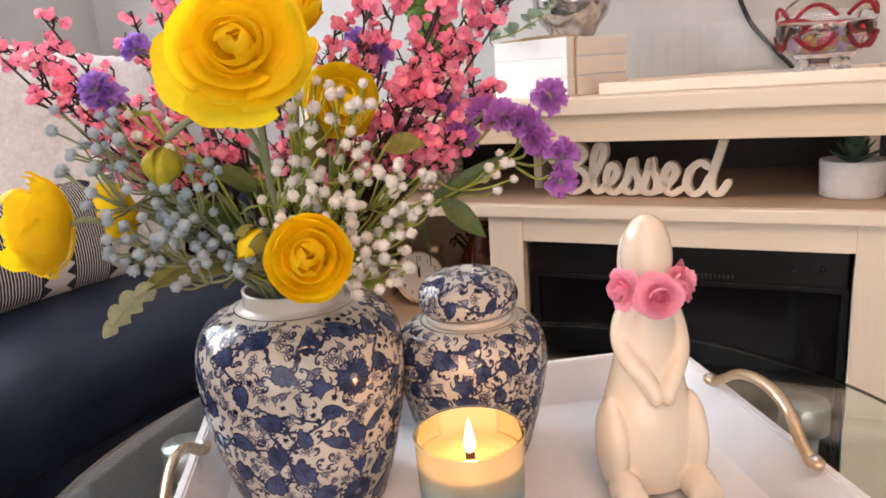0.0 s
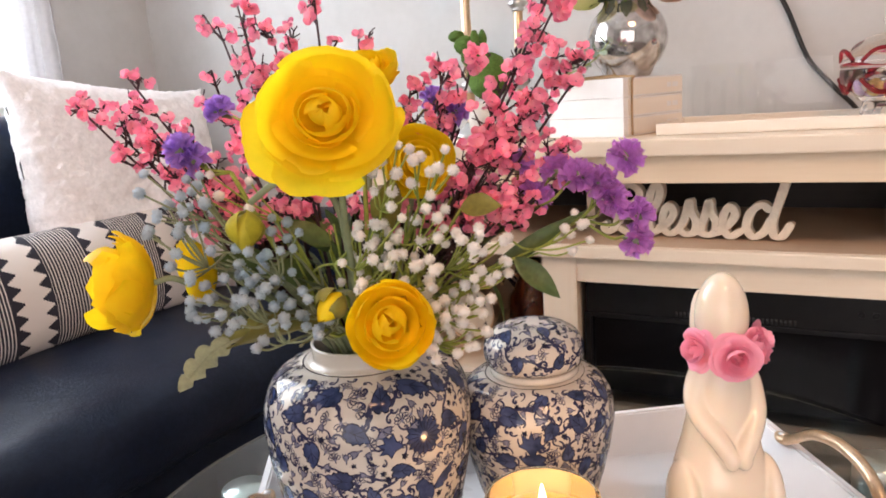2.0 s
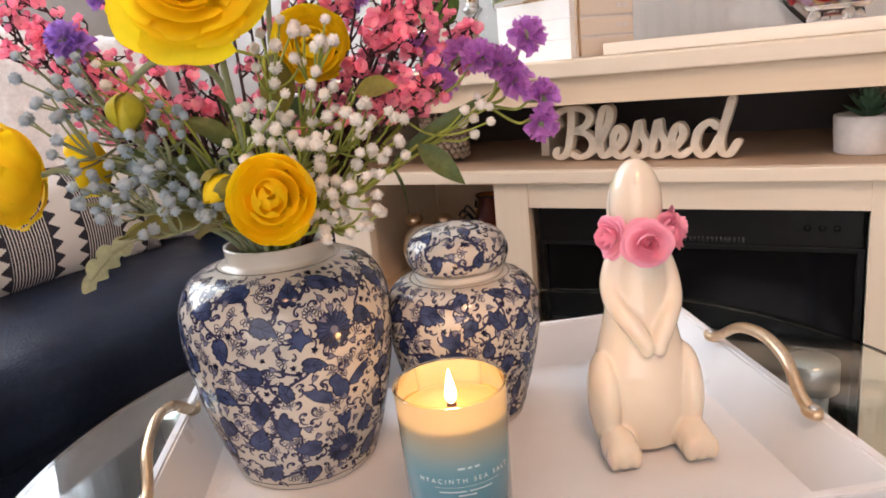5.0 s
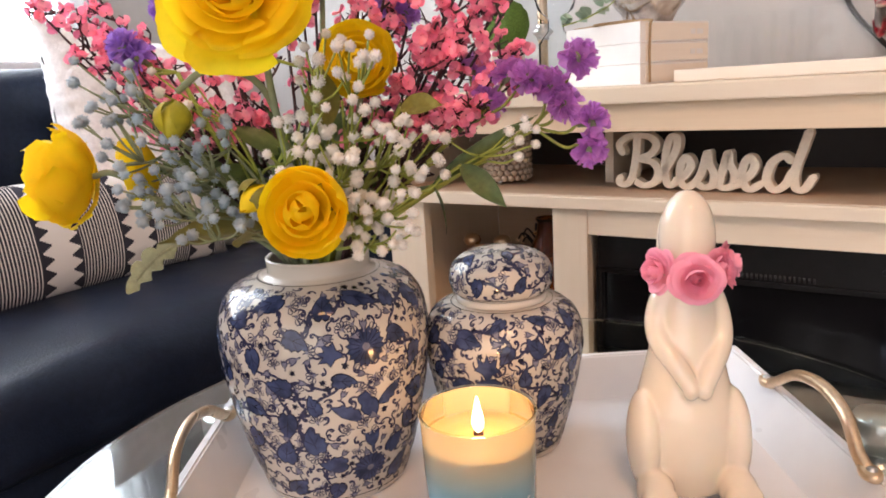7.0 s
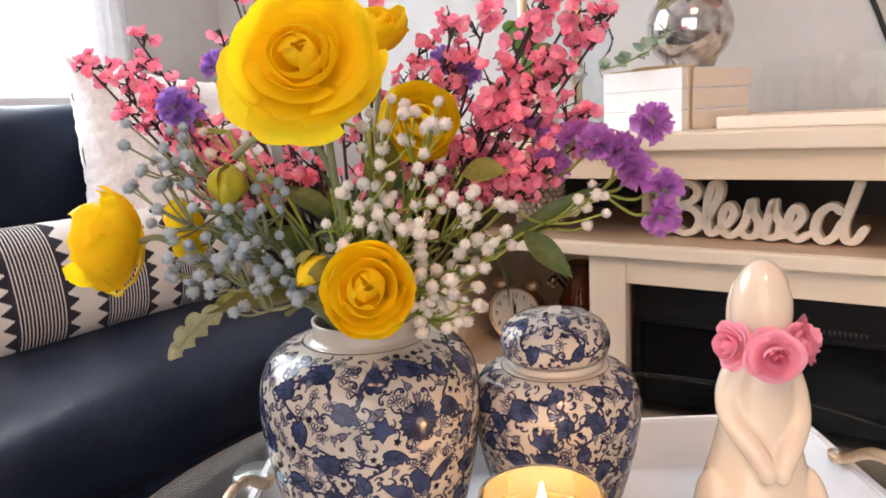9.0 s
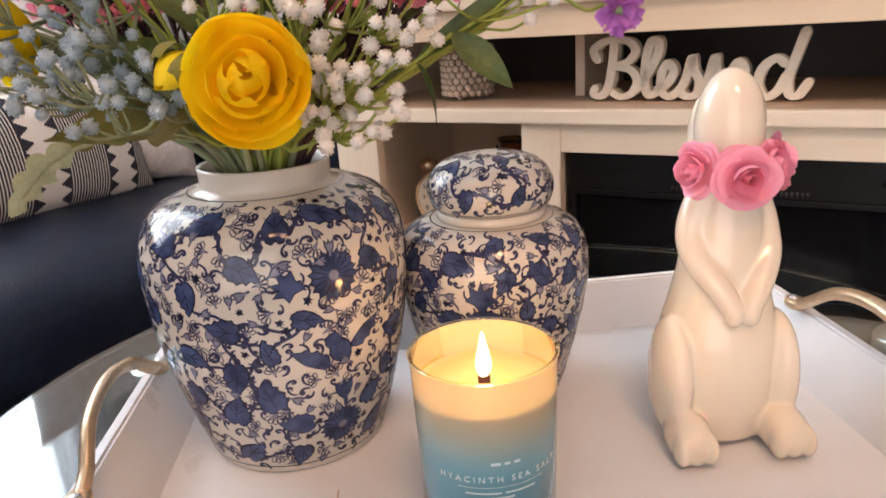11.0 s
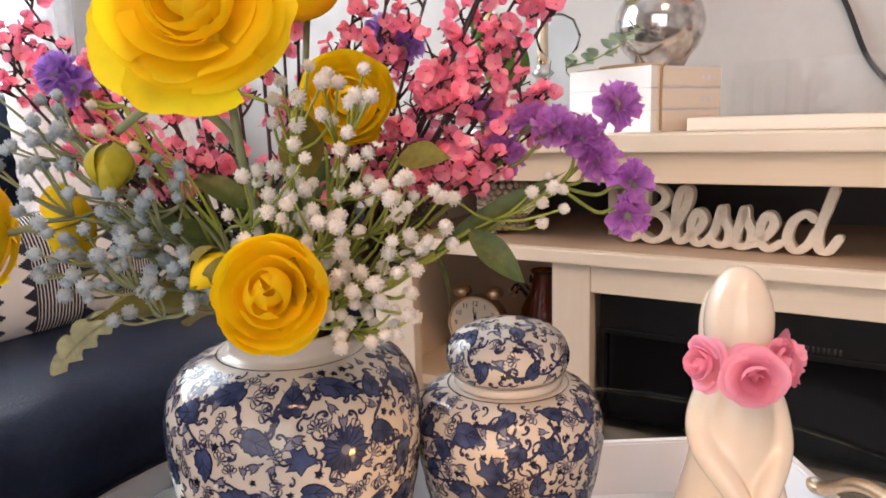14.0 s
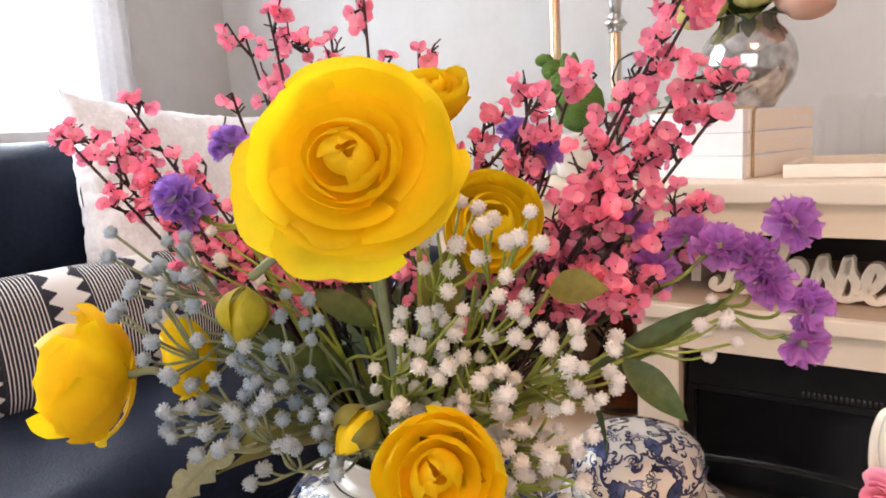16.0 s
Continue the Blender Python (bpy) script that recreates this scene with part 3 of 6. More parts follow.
part("back_panel", box(CL + 0.02, -0.034, DEEP - 0.02, DEEP - 0.012, 0.05, 0.613), INNER_SHADE, console, smooth=False)
part("back_panel", box(0.507, CR - 0.02, DEEP - 0.02, DEEP - 0.012, 0.05, 0.613), INNER_SHADE, console, smooth=False)
part("plinth", box(CL, CR, 0.004, DEEP - 0.02, 0.0, 0.05, 0.001), CREAM, console, smooth=False)
for x0, x1 in ((CL + 0.02, -0.034), (0.507, CR - 0.02)):
    part("cubby_shelf", box(x0, x1, 0.02, DEEP - 0.022, 0.372, 0.390, 0.001), CREAM, console, smooth=False)
fire = thing("electric_fireplace", "black electric fireplace insert with a glossy front", "fireplace", CONSOLE)
part("housing", box(0.002, 0.471, 0.05, 0.30, 0.052, 0.570), BLACK, fire, smooth=False)
part("glass_front", box(0.012, 0.461, 0.040, 0.044, 0.062, 0.505), FIREGLASS, fire, "glossy black glass", smooth=False)
part("control_panel", box(0.004, 0.469, 0.030, 0.05, 0.512, 0.568, 0.002), BLACK, fire, smooth=False)
for x0, x1, z0, z1 in ((0.002, 0.012, 0.052, 0.512), (0.461, 0.471, 0.052, 0.512), (0.012, 0.461, 0.505, 0.5125)):
    part("frame", box(x0, x1, 0.028, 0.05, z0, z1, 0.001), BLACK, fire, smooth=False)
vent = mesh_of("vent_slot", box(-0.0016, 0.0016, 0, 0.0015, -0.004, 0.004), material("vent_grey", (0.018, 0.018, 0.019), 0.5))
for i in range(28):
    part_of("vent_slot", vent, None, fire, smooth=False, m=pose(0.15 + i * 0.0062, 0.0288, 0.520))
for x in (0.40, 0.418, 0.436):
    part("button", lathe([(0.0045, 0.0), (0.0045, 0.002), (0.003, 0.003)], 16, cap_top=True), BLACK, fire, m=pose(x, 0.030, 0.540, 90, 0, 0))


# ---- the word sign ----
def stroke(points, width, depth, y, steps=7):
    """A ribbon of wood along a path in the x-z plane."""
    bm = bmesh.new()
    p = smooth_path([(a, 0, b) for a, b in points], steps)
    n, rows = len(p), []
    for i, q in enumerate(p):
        d = (p[min(i + 1, n - 1)] - p[max(i - 1, 0)]).normalized()
        s = Vector((-d.z, 0, d.x))
        w = width / 2 * (0.82 + 0.3 * abs(d.z))
        ring = []
        for k, yy in ((1, y), (0.86, y - 0.0012), (-0.86, y - 0.0012), (-1, y), (-1, y + depth), (1, y + depth)):
            ring.append(bm.verts.new(q + s * w * k + Vector((0, yy, 0))))
        rows.append(ring)
    m = len(rows[0])
    for a, b in zip(rows, rows[1:]):
        for k in range(m):
            bm.faces.new((a[k], a[(k + 1) % m], b[(k + 1) % m], b[k]))
    for end in (0, -1):
        bm.faces.new(rows[end])
        c = p[end]
        tip = bmesh.ops.create_cone(bm, cap_ends=True, segments=14, radius1=width * 0.45, radius2=width * 0.45, depth=depth, matrix=Matrix.Translation(c + Vector((0, y + depth / 2 + 0.0004, 0))) @ Matrix.Rotation(math.pi / 2, 4, "X"))
    bmesh.ops.recalc_face_normals(bm, faces=bm.faces[:])
    return bm


sign = thing("word_sign", "whitewashed wooden cursive sign reading Blessed", "sign", CONSOLE @ pose(0.020, 0.078, 0.6336, 0, 0, -3))
E_LOOP = [(0.0, 0.016), (0.012, 0.022), (0.021, 0.038), (0.014, 0.050), (0.006, 0.036), (0.007, 0.014), (0.016, 0.006), (0.028, 0.013)]
S_LOOP = [(-0.003, 0.010), (0.007, 0.026), (0.0150, 0.056), (0.0170, 0.042), (0.0245, 0.026), (0.0220, 0.010), (0.011, 0.0062), (0.003, 0.011)]


def letter(name, strokes, x, w=0.0108):
    for k, s in enumerate(strokes):
        part(name, stroke([(a + x, b) for a, b in s], w, 0.017, 0.0003 * (len(sign.children) % 7)), SIGN, sign, smooth=False)


letter("letter_b", [[(0.031, 0.078), (0.029, 0.05), (0.023, 0.018), (0.013, 0.007), (0.004, 0.010), (0.005, 0.018)],
                    [(0.008, 0.056), (0.004, 0.070), (0.021, 0.081), (0.048, 0.080), (0.059, 0.068), (0.051, 0.054), (0.035, 0.047), (0.053, 0.042), (0.062, 0.028), (0.056, 0.012), (0.041, 0.006), (0.029, 0.012)]], 0.0)
letter("letter_l", [[(0.060, 0.014), (0.073, 0.032), (0.087, 0.060), (0.088, 0.078), (0.079, 0.078), (0.073, 0.056), (0.072, 0.024), (0.077, 0.008), (0.089, 0.013)]], 0.0)
letter("letter_e", [E_LOOP], 0.087)
letter("letter_s", [S_LOOP], 0.115)
letter("letter_s", [S_LOOP], 0.142)
letter("letter_link", [[(0.138, 0.010), (0.145, 0.009), (0.150, 0.020)]], 0.0, 0.008)
letter("letter_link", [[(0.164, 0.010), (0.171, 0.010), (0.176, 0.018)]], 0.0, 0.008)
letter("letter_e", [E_LOOP], 0.171)
letter("letter_link", [[(0.198, 0.013), (0.204, 0.017), (0.208, 0.024)]], 0.0, 0.008)
letter("letter_d", [[(0.236, 0.046), (0.226, 0.053), (0.212, 0.042), (0.207, 0.020), (0.216, 0.006), (0.229, 0.013), (0.238, 0.032)],
                    [(0.2545, 0.084), (0.248, 0.060), (0.240, 0.030), (0.242, 0.010), (0.252, 0.008), (0.262, 0.024)]], 0.0)
for o in sign.children:
    o.scale = (1.09, 1, 1.04)

# ---- things on and in the console ----
books = thing("decor_books", "stack of three white wooden decorative books tied with twine", "books", CONSOLE @ pose(0.068, 0.047, 0.797, 0, 0, -21))
for k in range(3):
    z = k * 0.0305
    slab_ob = part("book", box(-0.152, 0.0, 0.0, 0.166, z + 0.0002, z + 0.0303, 0.0006), BOOKWHITE, books, smooth=False)
    part("page_edge", box(-0.0005, 0.0014, 0.012, 0.164, z + 0.003, z + 0.0275), BOOKSIDE, slab_ob, "pale wood side face", smooth=False)
    for b, (y0, y1) in enumerate(((0.118, 0.130), (0.134, 0.150))):
        part("faint_mark", box(0.0012, 0.0018, y0, y1, z + 0.011, z + 0.019), BOOKWHITE, slab_ob, smooth=False)
part("twine", tube(smooth_path([(-0.153, 0.020, 0.0925), (-0.08, 0.019, 0.0935), (0.0, 0.019, 0.0928), (0.0035, 0.018, 0.085), (0.0035, 0.017, 0.045), (0.0035, 0.018, 0.002)], 6), 0.0019, seg=8), TWINE, books)
part("twine", tube(smooth_path([(-0.07, 0.02, 0.0925), (-0.06, 0.05, 0.094), (-0.03, 0.045, 0.096), (-0.055, 0.022, 0.096), (-0.09, 0.0, 0.094), (-0.10, 0.03, 0.0935)], 6), 0.0017, seg=8), TWINE, books)

# round silvered vase with peonies
vase = thing("globe_vase", "round mercury glass vase of peach and yellow peonies on the books", "vase", CONSOLE @ pose(0.055, 0.128, 0.8886))
GR = 0.064
prof = [(0.030, 0.0), (0.036, 0.002)] + [(GR * math.sin(a), GR * 0.97 - GR * 0.97 * math.cos(a)) for a in [radians(k) for k in range(42, 150, 9)]] + [(0.036, 0.119), (0.037, 0.124), (0.034, 0.124), (0.032, 0.116)]
part("bowl", lathe(prof, 56), MERCURY, vase)


def petal_mesh(name, R, alpha, half, mat, nu=7, nv=6, wave=0.03, seed=0.0, squash=1.0, flare=0.0):
    """A cupped petal: a patch of a shell of radius R, open towards +z."""
    bm = bmesh.new()
    grid = []
    for j in range(nv + 1):
        row = []
        for i in range(nu + 1):
            a = 2 * i / nu - 1
            s = j / nv
            top = alpha * (1 - 0.20 * abs(a) ** 4) * (1 + wave * noise.noise((a * 2.3 + seed, seed * 1.7, 0.3)) + 0.4 * wave * noise.noise((a * 6 + seed, seed, 4)))
            th = s * top
            ph = a * half * (0.30 + 0.70 * min(1.0, 1.7 * s) ** 0.7)
            r = R * (1 + 0.05 * noise.noise((a * 1.5 + seed, s * 2, seed)) + flare * max(0, s - 0.7) / 0.3 * 0.2)
            rr = r * math.sin(min(th, math.pi))
            row.append(bm.verts.new((rr * math.cos(ph), rr * math.sin(ph), -squash * r * math.cos(th))))
        grid.append(row)
    for j in range(nv):
        for i in range(nu):
            q = (grid[j][i], grid[j][i + 1], grid[j + 1][i + 1], grid[j + 1][i])
            bm.faces.new(q)
    bmesh.ops.remove_doubles(bm, verts=bm.verts[:], dist=R * 0.004)
    return mesh_of(name, bm, mat)


def rosette(parent, m, R, rings, mat, seed, squash=0.8, wave=0.05, nu=7, nv=6, flare=0.0, name="petal", z_shift=0.0, vary=0.035, lips=2, spiral=0.0):
    """Nested rings of cupped petals; rings holds (radius factor, opening angle, petals, half width)."""
    for k, (f, alpha, count, half) in enumerate(rings):
        kinds = [petal_mesh(name, R * f, radians(alpha), radians(half), mat, nu, nv, wave, seed + k * 3.1 + q * 1.7, squash, flare if k < lips else 0) for q in range(2)]
        for i in range(count):
            turn = 2 * math.pi * (i + 0.5 * (k % 2)) / count + 0.25 * math.sin(seed * 7 + i * 2.2 + k)
            tip = 2.8 * vary * math.sin(seed + i * 4.1 + k * 1.3)
            part_of(name, kinds[i % 2], mat, parent, m=m @ Matrix.Rotation(turn, 4, "Z") @ Matrix.Rotation(tip, 4, "Y") @ Matrix.Translation((0, 0, z_shift * R * (1 - f))) @ Matrix.Scale((1 + vary * math.sin(seed * 3 + i * 2.7 + k * 1.9)) * (1 - spiral * i / count), 4))


def silk_petal(name, R, shape, half, curl, mat, seed, wave, nu=16, nv=10):
    """A broad petal from the flower's foot over its belly to a wavy rim; one side lies a little further out, so that neighbours overlap."""
    rho, top, foot, belly, low = shape
    bm = bmesh.new()
    grid = []
    for j in range(nv + 1):
        t = j / nv
        row = []
        for i in range(nu + 1):
            a = 2 * i / nu - 1
            u = t * (1 - 0.17 * abs(a) ** 3.2 + wave * (1.1 * noise.noise((a * 1.3 + seed, seed * 1.3, 0.4)) + 0.35 * noise.noise((a * 4.5 + seed, seed, 7))) * t)
            q = (1 - u) ** 2 * 0.06 + 2 * u * (1 - u) * belly + u * u * rho
            z = (1 - u) ** 2 * foot + 2 * u * (1 - u) * low + u * u * top
            lip = max(0.0, t - 0.72) / 0.28
            q += curl * 0.5 * lip * lip
            z -= curl * lip * lip
            q *= 1 + 0.030 * a + 0.10 * t * noise.noise((a * 1.1 + seed * 2.3, 3.0, seed))
            z += 0.035 * t * noise.noise((a * 2.2 + seed, t * 2, seed)) + 0.012 * t * noise.noise((a * 7 + seed, t * 3, seed))
            ph = a * half * (0.35 + 0.65 * min(1.0, 1.6 * t) ** 0.7)
            row.append(bm.verts.new((R * q * math.cos(ph), R * q * math.sin(ph), R * z)))
        grid.append(row)
    for j in range(nv):
        for i in range(nu):
            bm.faces.new((grid[j][i], grid[j][i + 1], grid[j + 1][i + 1], grid[j + 1][i]))
    return mesh_of(name, bm, mat)


def silk_rose(parent, R, rings, mat, seed, wave=0.16, name="petal", m=Matrix()):
    """Close-lying rings of broad petals round a small cup."""
    for k, (rho, top, foot, belly, low, count, half, curl) in enumerate(rings):
        for i in range(count):
            odd = math.sin(seed * 5 + i * 2.9 + k * 1.7)
            mesh = silk_petal(name, R, (rho * (1 + 0.025 * odd), top + 0.03 * math.sin(seed + i * 4.1 + k), foot, belly, low), radians(half), curl, mat, seed + 3.1 * k + 1.7 * i, wave)
            part_of(name, mesh, mat, parent, m=m @ Matrix.Rotation(2 * math.pi * (i + 0.5 * (k % 2)) / count + 0.22 * odd + 0.4 * k, 4, "Z") @ Matrix.Translation((0.06 * R * math.sin(seed * 2 + i * 1.9 + k * 2.6), 0, 0)) @ Matrix.Rotation(0.15 * math.sin(seed * 3 + i * 3.3 + k * 2.1), 4, "Y"))


PEONY_RINGS = [(1.0, 100, 5, 48), (0.92, 114, 5, 46), (0.78, 122, 5, 48), (0.6, 128, 4, 55), (0.4, 134, 4, 60)]
for k, (x, y, z, R, mt) in enumerate(((0.075, -0.02, 0.147, 0.042, PEONY), (-0.055, -0.035, 0.152, 0.044, LIME), (0.012, -0.03, 0.165, 0.038, LIME), (-0.01, 0.04, 0.17, 0.042, LIME), (0.06, 0.05, 0.16, 0.04, PEONY))):
    rosette(vase, aim((x, y, z), (x * 6, y * 6 - 0.25, 0.6)), R, PEONY_RINGS, mt, 11 + k, 0.9, 0.14, name="peony_petal", z_shift=0.35)


def leaf_mesh(name, length, width, mat, bend=0.25, fold=0.25, lobes=0.0, nl=9, wv=0.02, seed=0.0):
    """A leaf along +x with a midrib fold, its face up."""
    bm = bmesh.new()
    grid = []
    for i in range(nl + 1):
        s = i / nl
        w = width / 2 * (math.sin(math.pi * min(1, s * 0.97 + 0.03)) ** 0.8) * (1 - 0.35 * s) * 1.25
        w *= 1 + lobes * math.sin(s * nl * math.pi)
        zc = -bend * length * s * s
        row = []
        for j in range(-3, 4):
            a = j / 3
            row.append(bm.verts.new((length * s * (1 - 0.03 * a * a), a * w, zc + fold * w * abs(a) + wv * length * noise.noise((s * 4 + seed, a * 2, seed)) * abs(a))))
        grid.append(row)
    for r0, r1 in zip(grid, grid[1:]):
        for j in range(6):
            bm.faces.new((r0[j], r1[j], r1[j + 1], r0[j + 1]))
    bmesh.ops.remove_doubles(bm, verts=bm.verts[:], dist=1e-5)
    return mesh_of(name, bm, mat)


vleaf = leaf_mesh("leaf", 0.05, 0.026, LEAF, 0.3)
for k in range(14):
    a = 2 * math.pi * k / 14
    part_of("leaf", vleaf, LEAF, vase, m=pose(0.02 * math.cos(a), 0.02 * math.sin(a), 0.122, 0, -25 + 20 * math.sin(k * 3), math.degrees(a)))
# sprig of small eucalyptus leaves beside the vase
sprig = thing("leaf_sprig", "small pale green eucalyptus sprig lying by the vase", "sprig", CONSOLE @ pose(-0.01, 0.055, 0.889))
part("twig", tube(smooth_path([(-0.05, 0.0, 0.004), (-0.01, 0.0, 0.012), (0.03, 0.004, 0.03), (0.055, 0.0, 0.055)], 6), 0.0012, 0.0008), STEM, sprig)
MINT = material("mint_leaf", (0.36, 0.48, 0.36), 0.6, spread=0.15, per_object=0.2)
sl = leaf_mesh("leaf", 0.021, 0.019, MINT, 0.1)
for k in range(16):
    s = k / 15
    part_of("leaf", sl, MINT, sprig, m=pose(-0.05 + 0.1 * s, 0.0, 0.006 + 0.045 * s * s, 20 * math.sin(k * 2), -30 - 40 * math.sin(k * 1.3), 150 * math.sin(k * 2.4)))

ptray = thing("wooden_tray", "long shallow pale wood tray on the console top", "tray", CONSOLE @ pose(0, 0, 0.797))
part("tray_floor", box(0.125, 0.505, 0.065, 0.235, 0.0004, 0.006, 0.001), PALEWOOD, ptray, smooth=False)
for x0, x1, y0, y1 in ((0.115, 0.515, 0.055, 0.065), (0.115, 0.515, 0.235, 0.245), (0.115, 0.125, 0.065, 0.235), (0.505, 0.515, 0.065, 0.235)):
    part("tray_rim", box(x0, x1, y0, y1, 0.0004, 0.018, 0.002), PALEWOOD, ptray, smooth=False)

holder = thing("acrylic_organizer", "clear acrylic divided organizer standing against the wall", "organizer", CONSOLE @ pose(0, 0, 0.797))
part("base", box(0.122, 0.352, 0.255, 0.325, 0.0004, 0.005, 0.0008), ACRYL, holder, smooth=False)
part("back_sheet", box(0.122, 0.352, 0.321, 0.325, 0.005, 0.105, 0.0008), ACRYL, holder, smooth=False)
for i in range(9):
    part("divider", box(0.126 + i * 0.0276, 0.1280 + i * 0.0276, 0.258, 0.320, 0.0052, 0.066 + (0.034 if 2 < i < 7 else 0.012), 0.0008), ACRYL, holder, "clear upright divider", smooth=False)
for o in holder.children:
    o.visible_shadow = False

cable = part("power_cable", tube(smooth_path([(0.20, 0.413, 1.14), (0.245, 0.412, 1.045), (0.275, 0.411, 0.985), (0.31, 0.41, 0.90), (0.355, 0.408, 0.845), (0.395, 0.405, 0.795), (0.42, 0.403, 0.70)], 8), 0.0042, seg=10), CABLE, m=CONSOLE)
tagged(cable, "black cable running down the wall behind the console", "cable")

dish = thing("candy_dish", "lidded cut crystal dish with ruby swags, full of coloured sweets", "candy dish", CONSOLE @ pose(0.425, 0.14, 0.8035))
cut = []
for k in range(25):
    a = k / 24
    r = 0.020 + 0.044 * math.sin(math.pi * 0.5 * min(1, a * 1.35)) if a < 0.75 else 0.064
    cut.append((r, 0.018 + 0.055 * a))
bm = lathe(cut + [(0.060, 0.073), (0.058, 0.050), (0.040, 0.028), (0.016, 0.023)], 48)
for v in bm.verts:
    a = math.atan2(v.co.y, v.co.x)
    v.co.xy *= 1 + 0.02 * math.cos(12 * a)
part("bowl", bm, CRYSTAL, dish)
bm = lathe([(0.063, 0.0745), (0.066, 0.078), (0.060, 0.094), (0.046, 0.108), (0.026, 0.118), (0.010, 0.121), (0.008, 0.128), (0.014, 0.136), (0.010, 0.145), (0.003, 0.148)], 48, cap_bottom=False, cap_top=True)
part("lid", bm, CRYSTAL, dish)
for i in range(6):
    a = 2 * math.pi * i / 6 + 0.3
    pts = [(0.0655 * math.cos(a + 0.42 * t) * (1 - 0.10 * (1 - t * t)), 0.0655 * math.sin(a + 0.42 * t) * (1 - 0.10 * (1 - t * t)), 0.060 - 0.020 * (1 - t * t)) for t in (-1, -0.5, 0, 0.5, 1)]
    part("ruby_swag", tube(smooth_path(pts, 5), 0.0036, seg=10), RUBY, dish, "deep red glass swag")
    pts = [(0.064 * math.cos(a + 0.42 * t), 0.064 * math.sin(a + 0.42 * t), 0.083 + 0.016 * (1 - t * t)) for t in (-1, -0.5, 0, 0.5, 1)]
    part("ruby_swag", tube(smooth_path(pts, 5), 0.0030, seg=10), RUBY, dish, "deep red glass swag")
for i in range(4):
    a = 2 * math.pi * i / 4 + 0.5
    part("foot", tube([(0.036 * math.cos(a), 0.036 * math.sin(a), 0.0), (0.034 * math.cos(a), 0.034 * math.sin(a), 0.012), (0.028 * math.cos(a), 0.028 * math.sin(a), 0.025)], 0.006, 0.010, 10), CRYSTAL, dish)
rng = random.Random(4)
sweet = [mesh_of("sweet", ball((0, 0, 0), 0.0085, sub=2, scale=(1.2, 0.8, 0.8)), b) for b in BEADS]
for i in range(54):
    a, r = rng.uniform(0, 6.28), 0.044 * rng.random() ** 0.5
    part_of("sweet", sweet[i % 4], None, dish, m=pose(r * math.cos(a), r * math.sin(a), rng.uniform(0.040, 0.072), rng.uniform(0, 180), rng.uniform(0, 180), 0))

pot = thing("succulent_pot", "small white cement pot with a dark green succulent", "potted plant", CONSOLE @ pose(0.470, 0.105, 0.6338))
part("pot", lathe([(0.039, 0.0), (0.042, 0.002), (0.044, 0.05), (0.0435, 0.053), (0.040, 0.053), (0.039, 0.044)], 40, cap_top=True), PLASTER, pot)
sm = leaf_mesh("leaf", 0.040, 0.017, SUCCULENT, -0.25, 0.5)
for k in range(26):
    ring = k % 3
    part_of("leaf", sm, SUCCULENT, pot, m=pose(0, 0, 0.046 + 0.004 * ring, 0, -15 - 20 * ring, k * 137.5))

jar3 = thing("crystal_tealight", "round beaded crystal candle holder on tiny feet", "candle holder", CONSOLE @ pose(-0.200, 0.115, 0.6338))
part("cup", lathe([(0.034, 0.006), (0.037, 0.01), (0.037, 0.082), (0.035, 0.084), (0.033, 0.082), (0.033, 0.012)], 40), CRYSTAL, jar3)
bead = mesh_of("crystal_bead", ball((0, 0, 0), 0.0062, sub=2), BEADGLASS)
for j in range(8):
    for i in range(20):
        a = 2 * math.pi * (i + 0.5 * (j % 2)) / 20
        part_of("crystal_bead", bead, None, jar3, m=pose(0.039 * math.cos(a), 0.039 * math.sin(a), 0.012 + j * 0.0098))
for i in range(3):
    a = 2.1 * i + 0.5
    part("foot", ball((0.03 * math.cos(a), 0.03 * math.sin(a), 0.004), 0.0042), STEEL, jar3)

clock = thing("alarm_clock", "round twin-bell alarm clock with a cream dial in the cubby", "clock", CONSOLE @ pose(-0.272, 0.15, 0.392, 0, 0, 6))
cz = 0.062
part("case", lathe([(0.046, -0.02), (0.052, -0.018), (0.054, 0.014), (0.055, 0.018), (0.052, 0.020), (0.050, 0.016), (0.050, 0.015)], 48, cap_top=True), GOLD, clock, m=pose(0, 0, cz, 90, 0, 0))
part("dial", lathe([(0.0495, 0.0152), (0.0495, 0.0156)], 48, cap_top=True), DIAL, clock, "cream clock dial", m=pose(0, 0, cz, 90, 0, 0), smooth=False)


def lettering(text, size, mat, parent, name, m, depth=0.0002, warp=None):
    curve = bpy.data.curves.new(name, "FONT")
    curve.body, curve.size, curve.extrude = text, size, depth
    curve.align_x, curve.align_y = "CENTER", "CENTER"
    tmp = bpy.data.objects.new(name, curve)
    scene.collection.objects.link(tmp)
    bpy.context.view_layer.update()
    mesh = bpy.data.meshes.new_from_object(tmp.evaluated_get(bpy.context.evaluated_depsgraph_get()))
    bpy.data.objects.remove(tmp)
    if warp:
        bm = bmesh.new()
        bm.from_mesh(mesh)
        for v in bm.verts:
            v.co = warp(v.co)
        bm.to_mesh(mesh)
        bm.free()
    mesh.materials.clear()
    return part_of(name, mesh, mat, parent, smooth=False, m=m)


for h in range(1, 13):
    a = radians(90 - 30 * h)
    lettering(str(h), 0.0125, INK, clock, "numeral", pose(0.039 * math.cos(a), -0.0160, cz + 0.039 * math.sin(a), 90, 0, 0))
part("hour_hand", tube([(0, -0.0172, cz), (0.002, -0.0172, cz + 0.024)], 0.0024, 0.0008, 6), INK, clock)
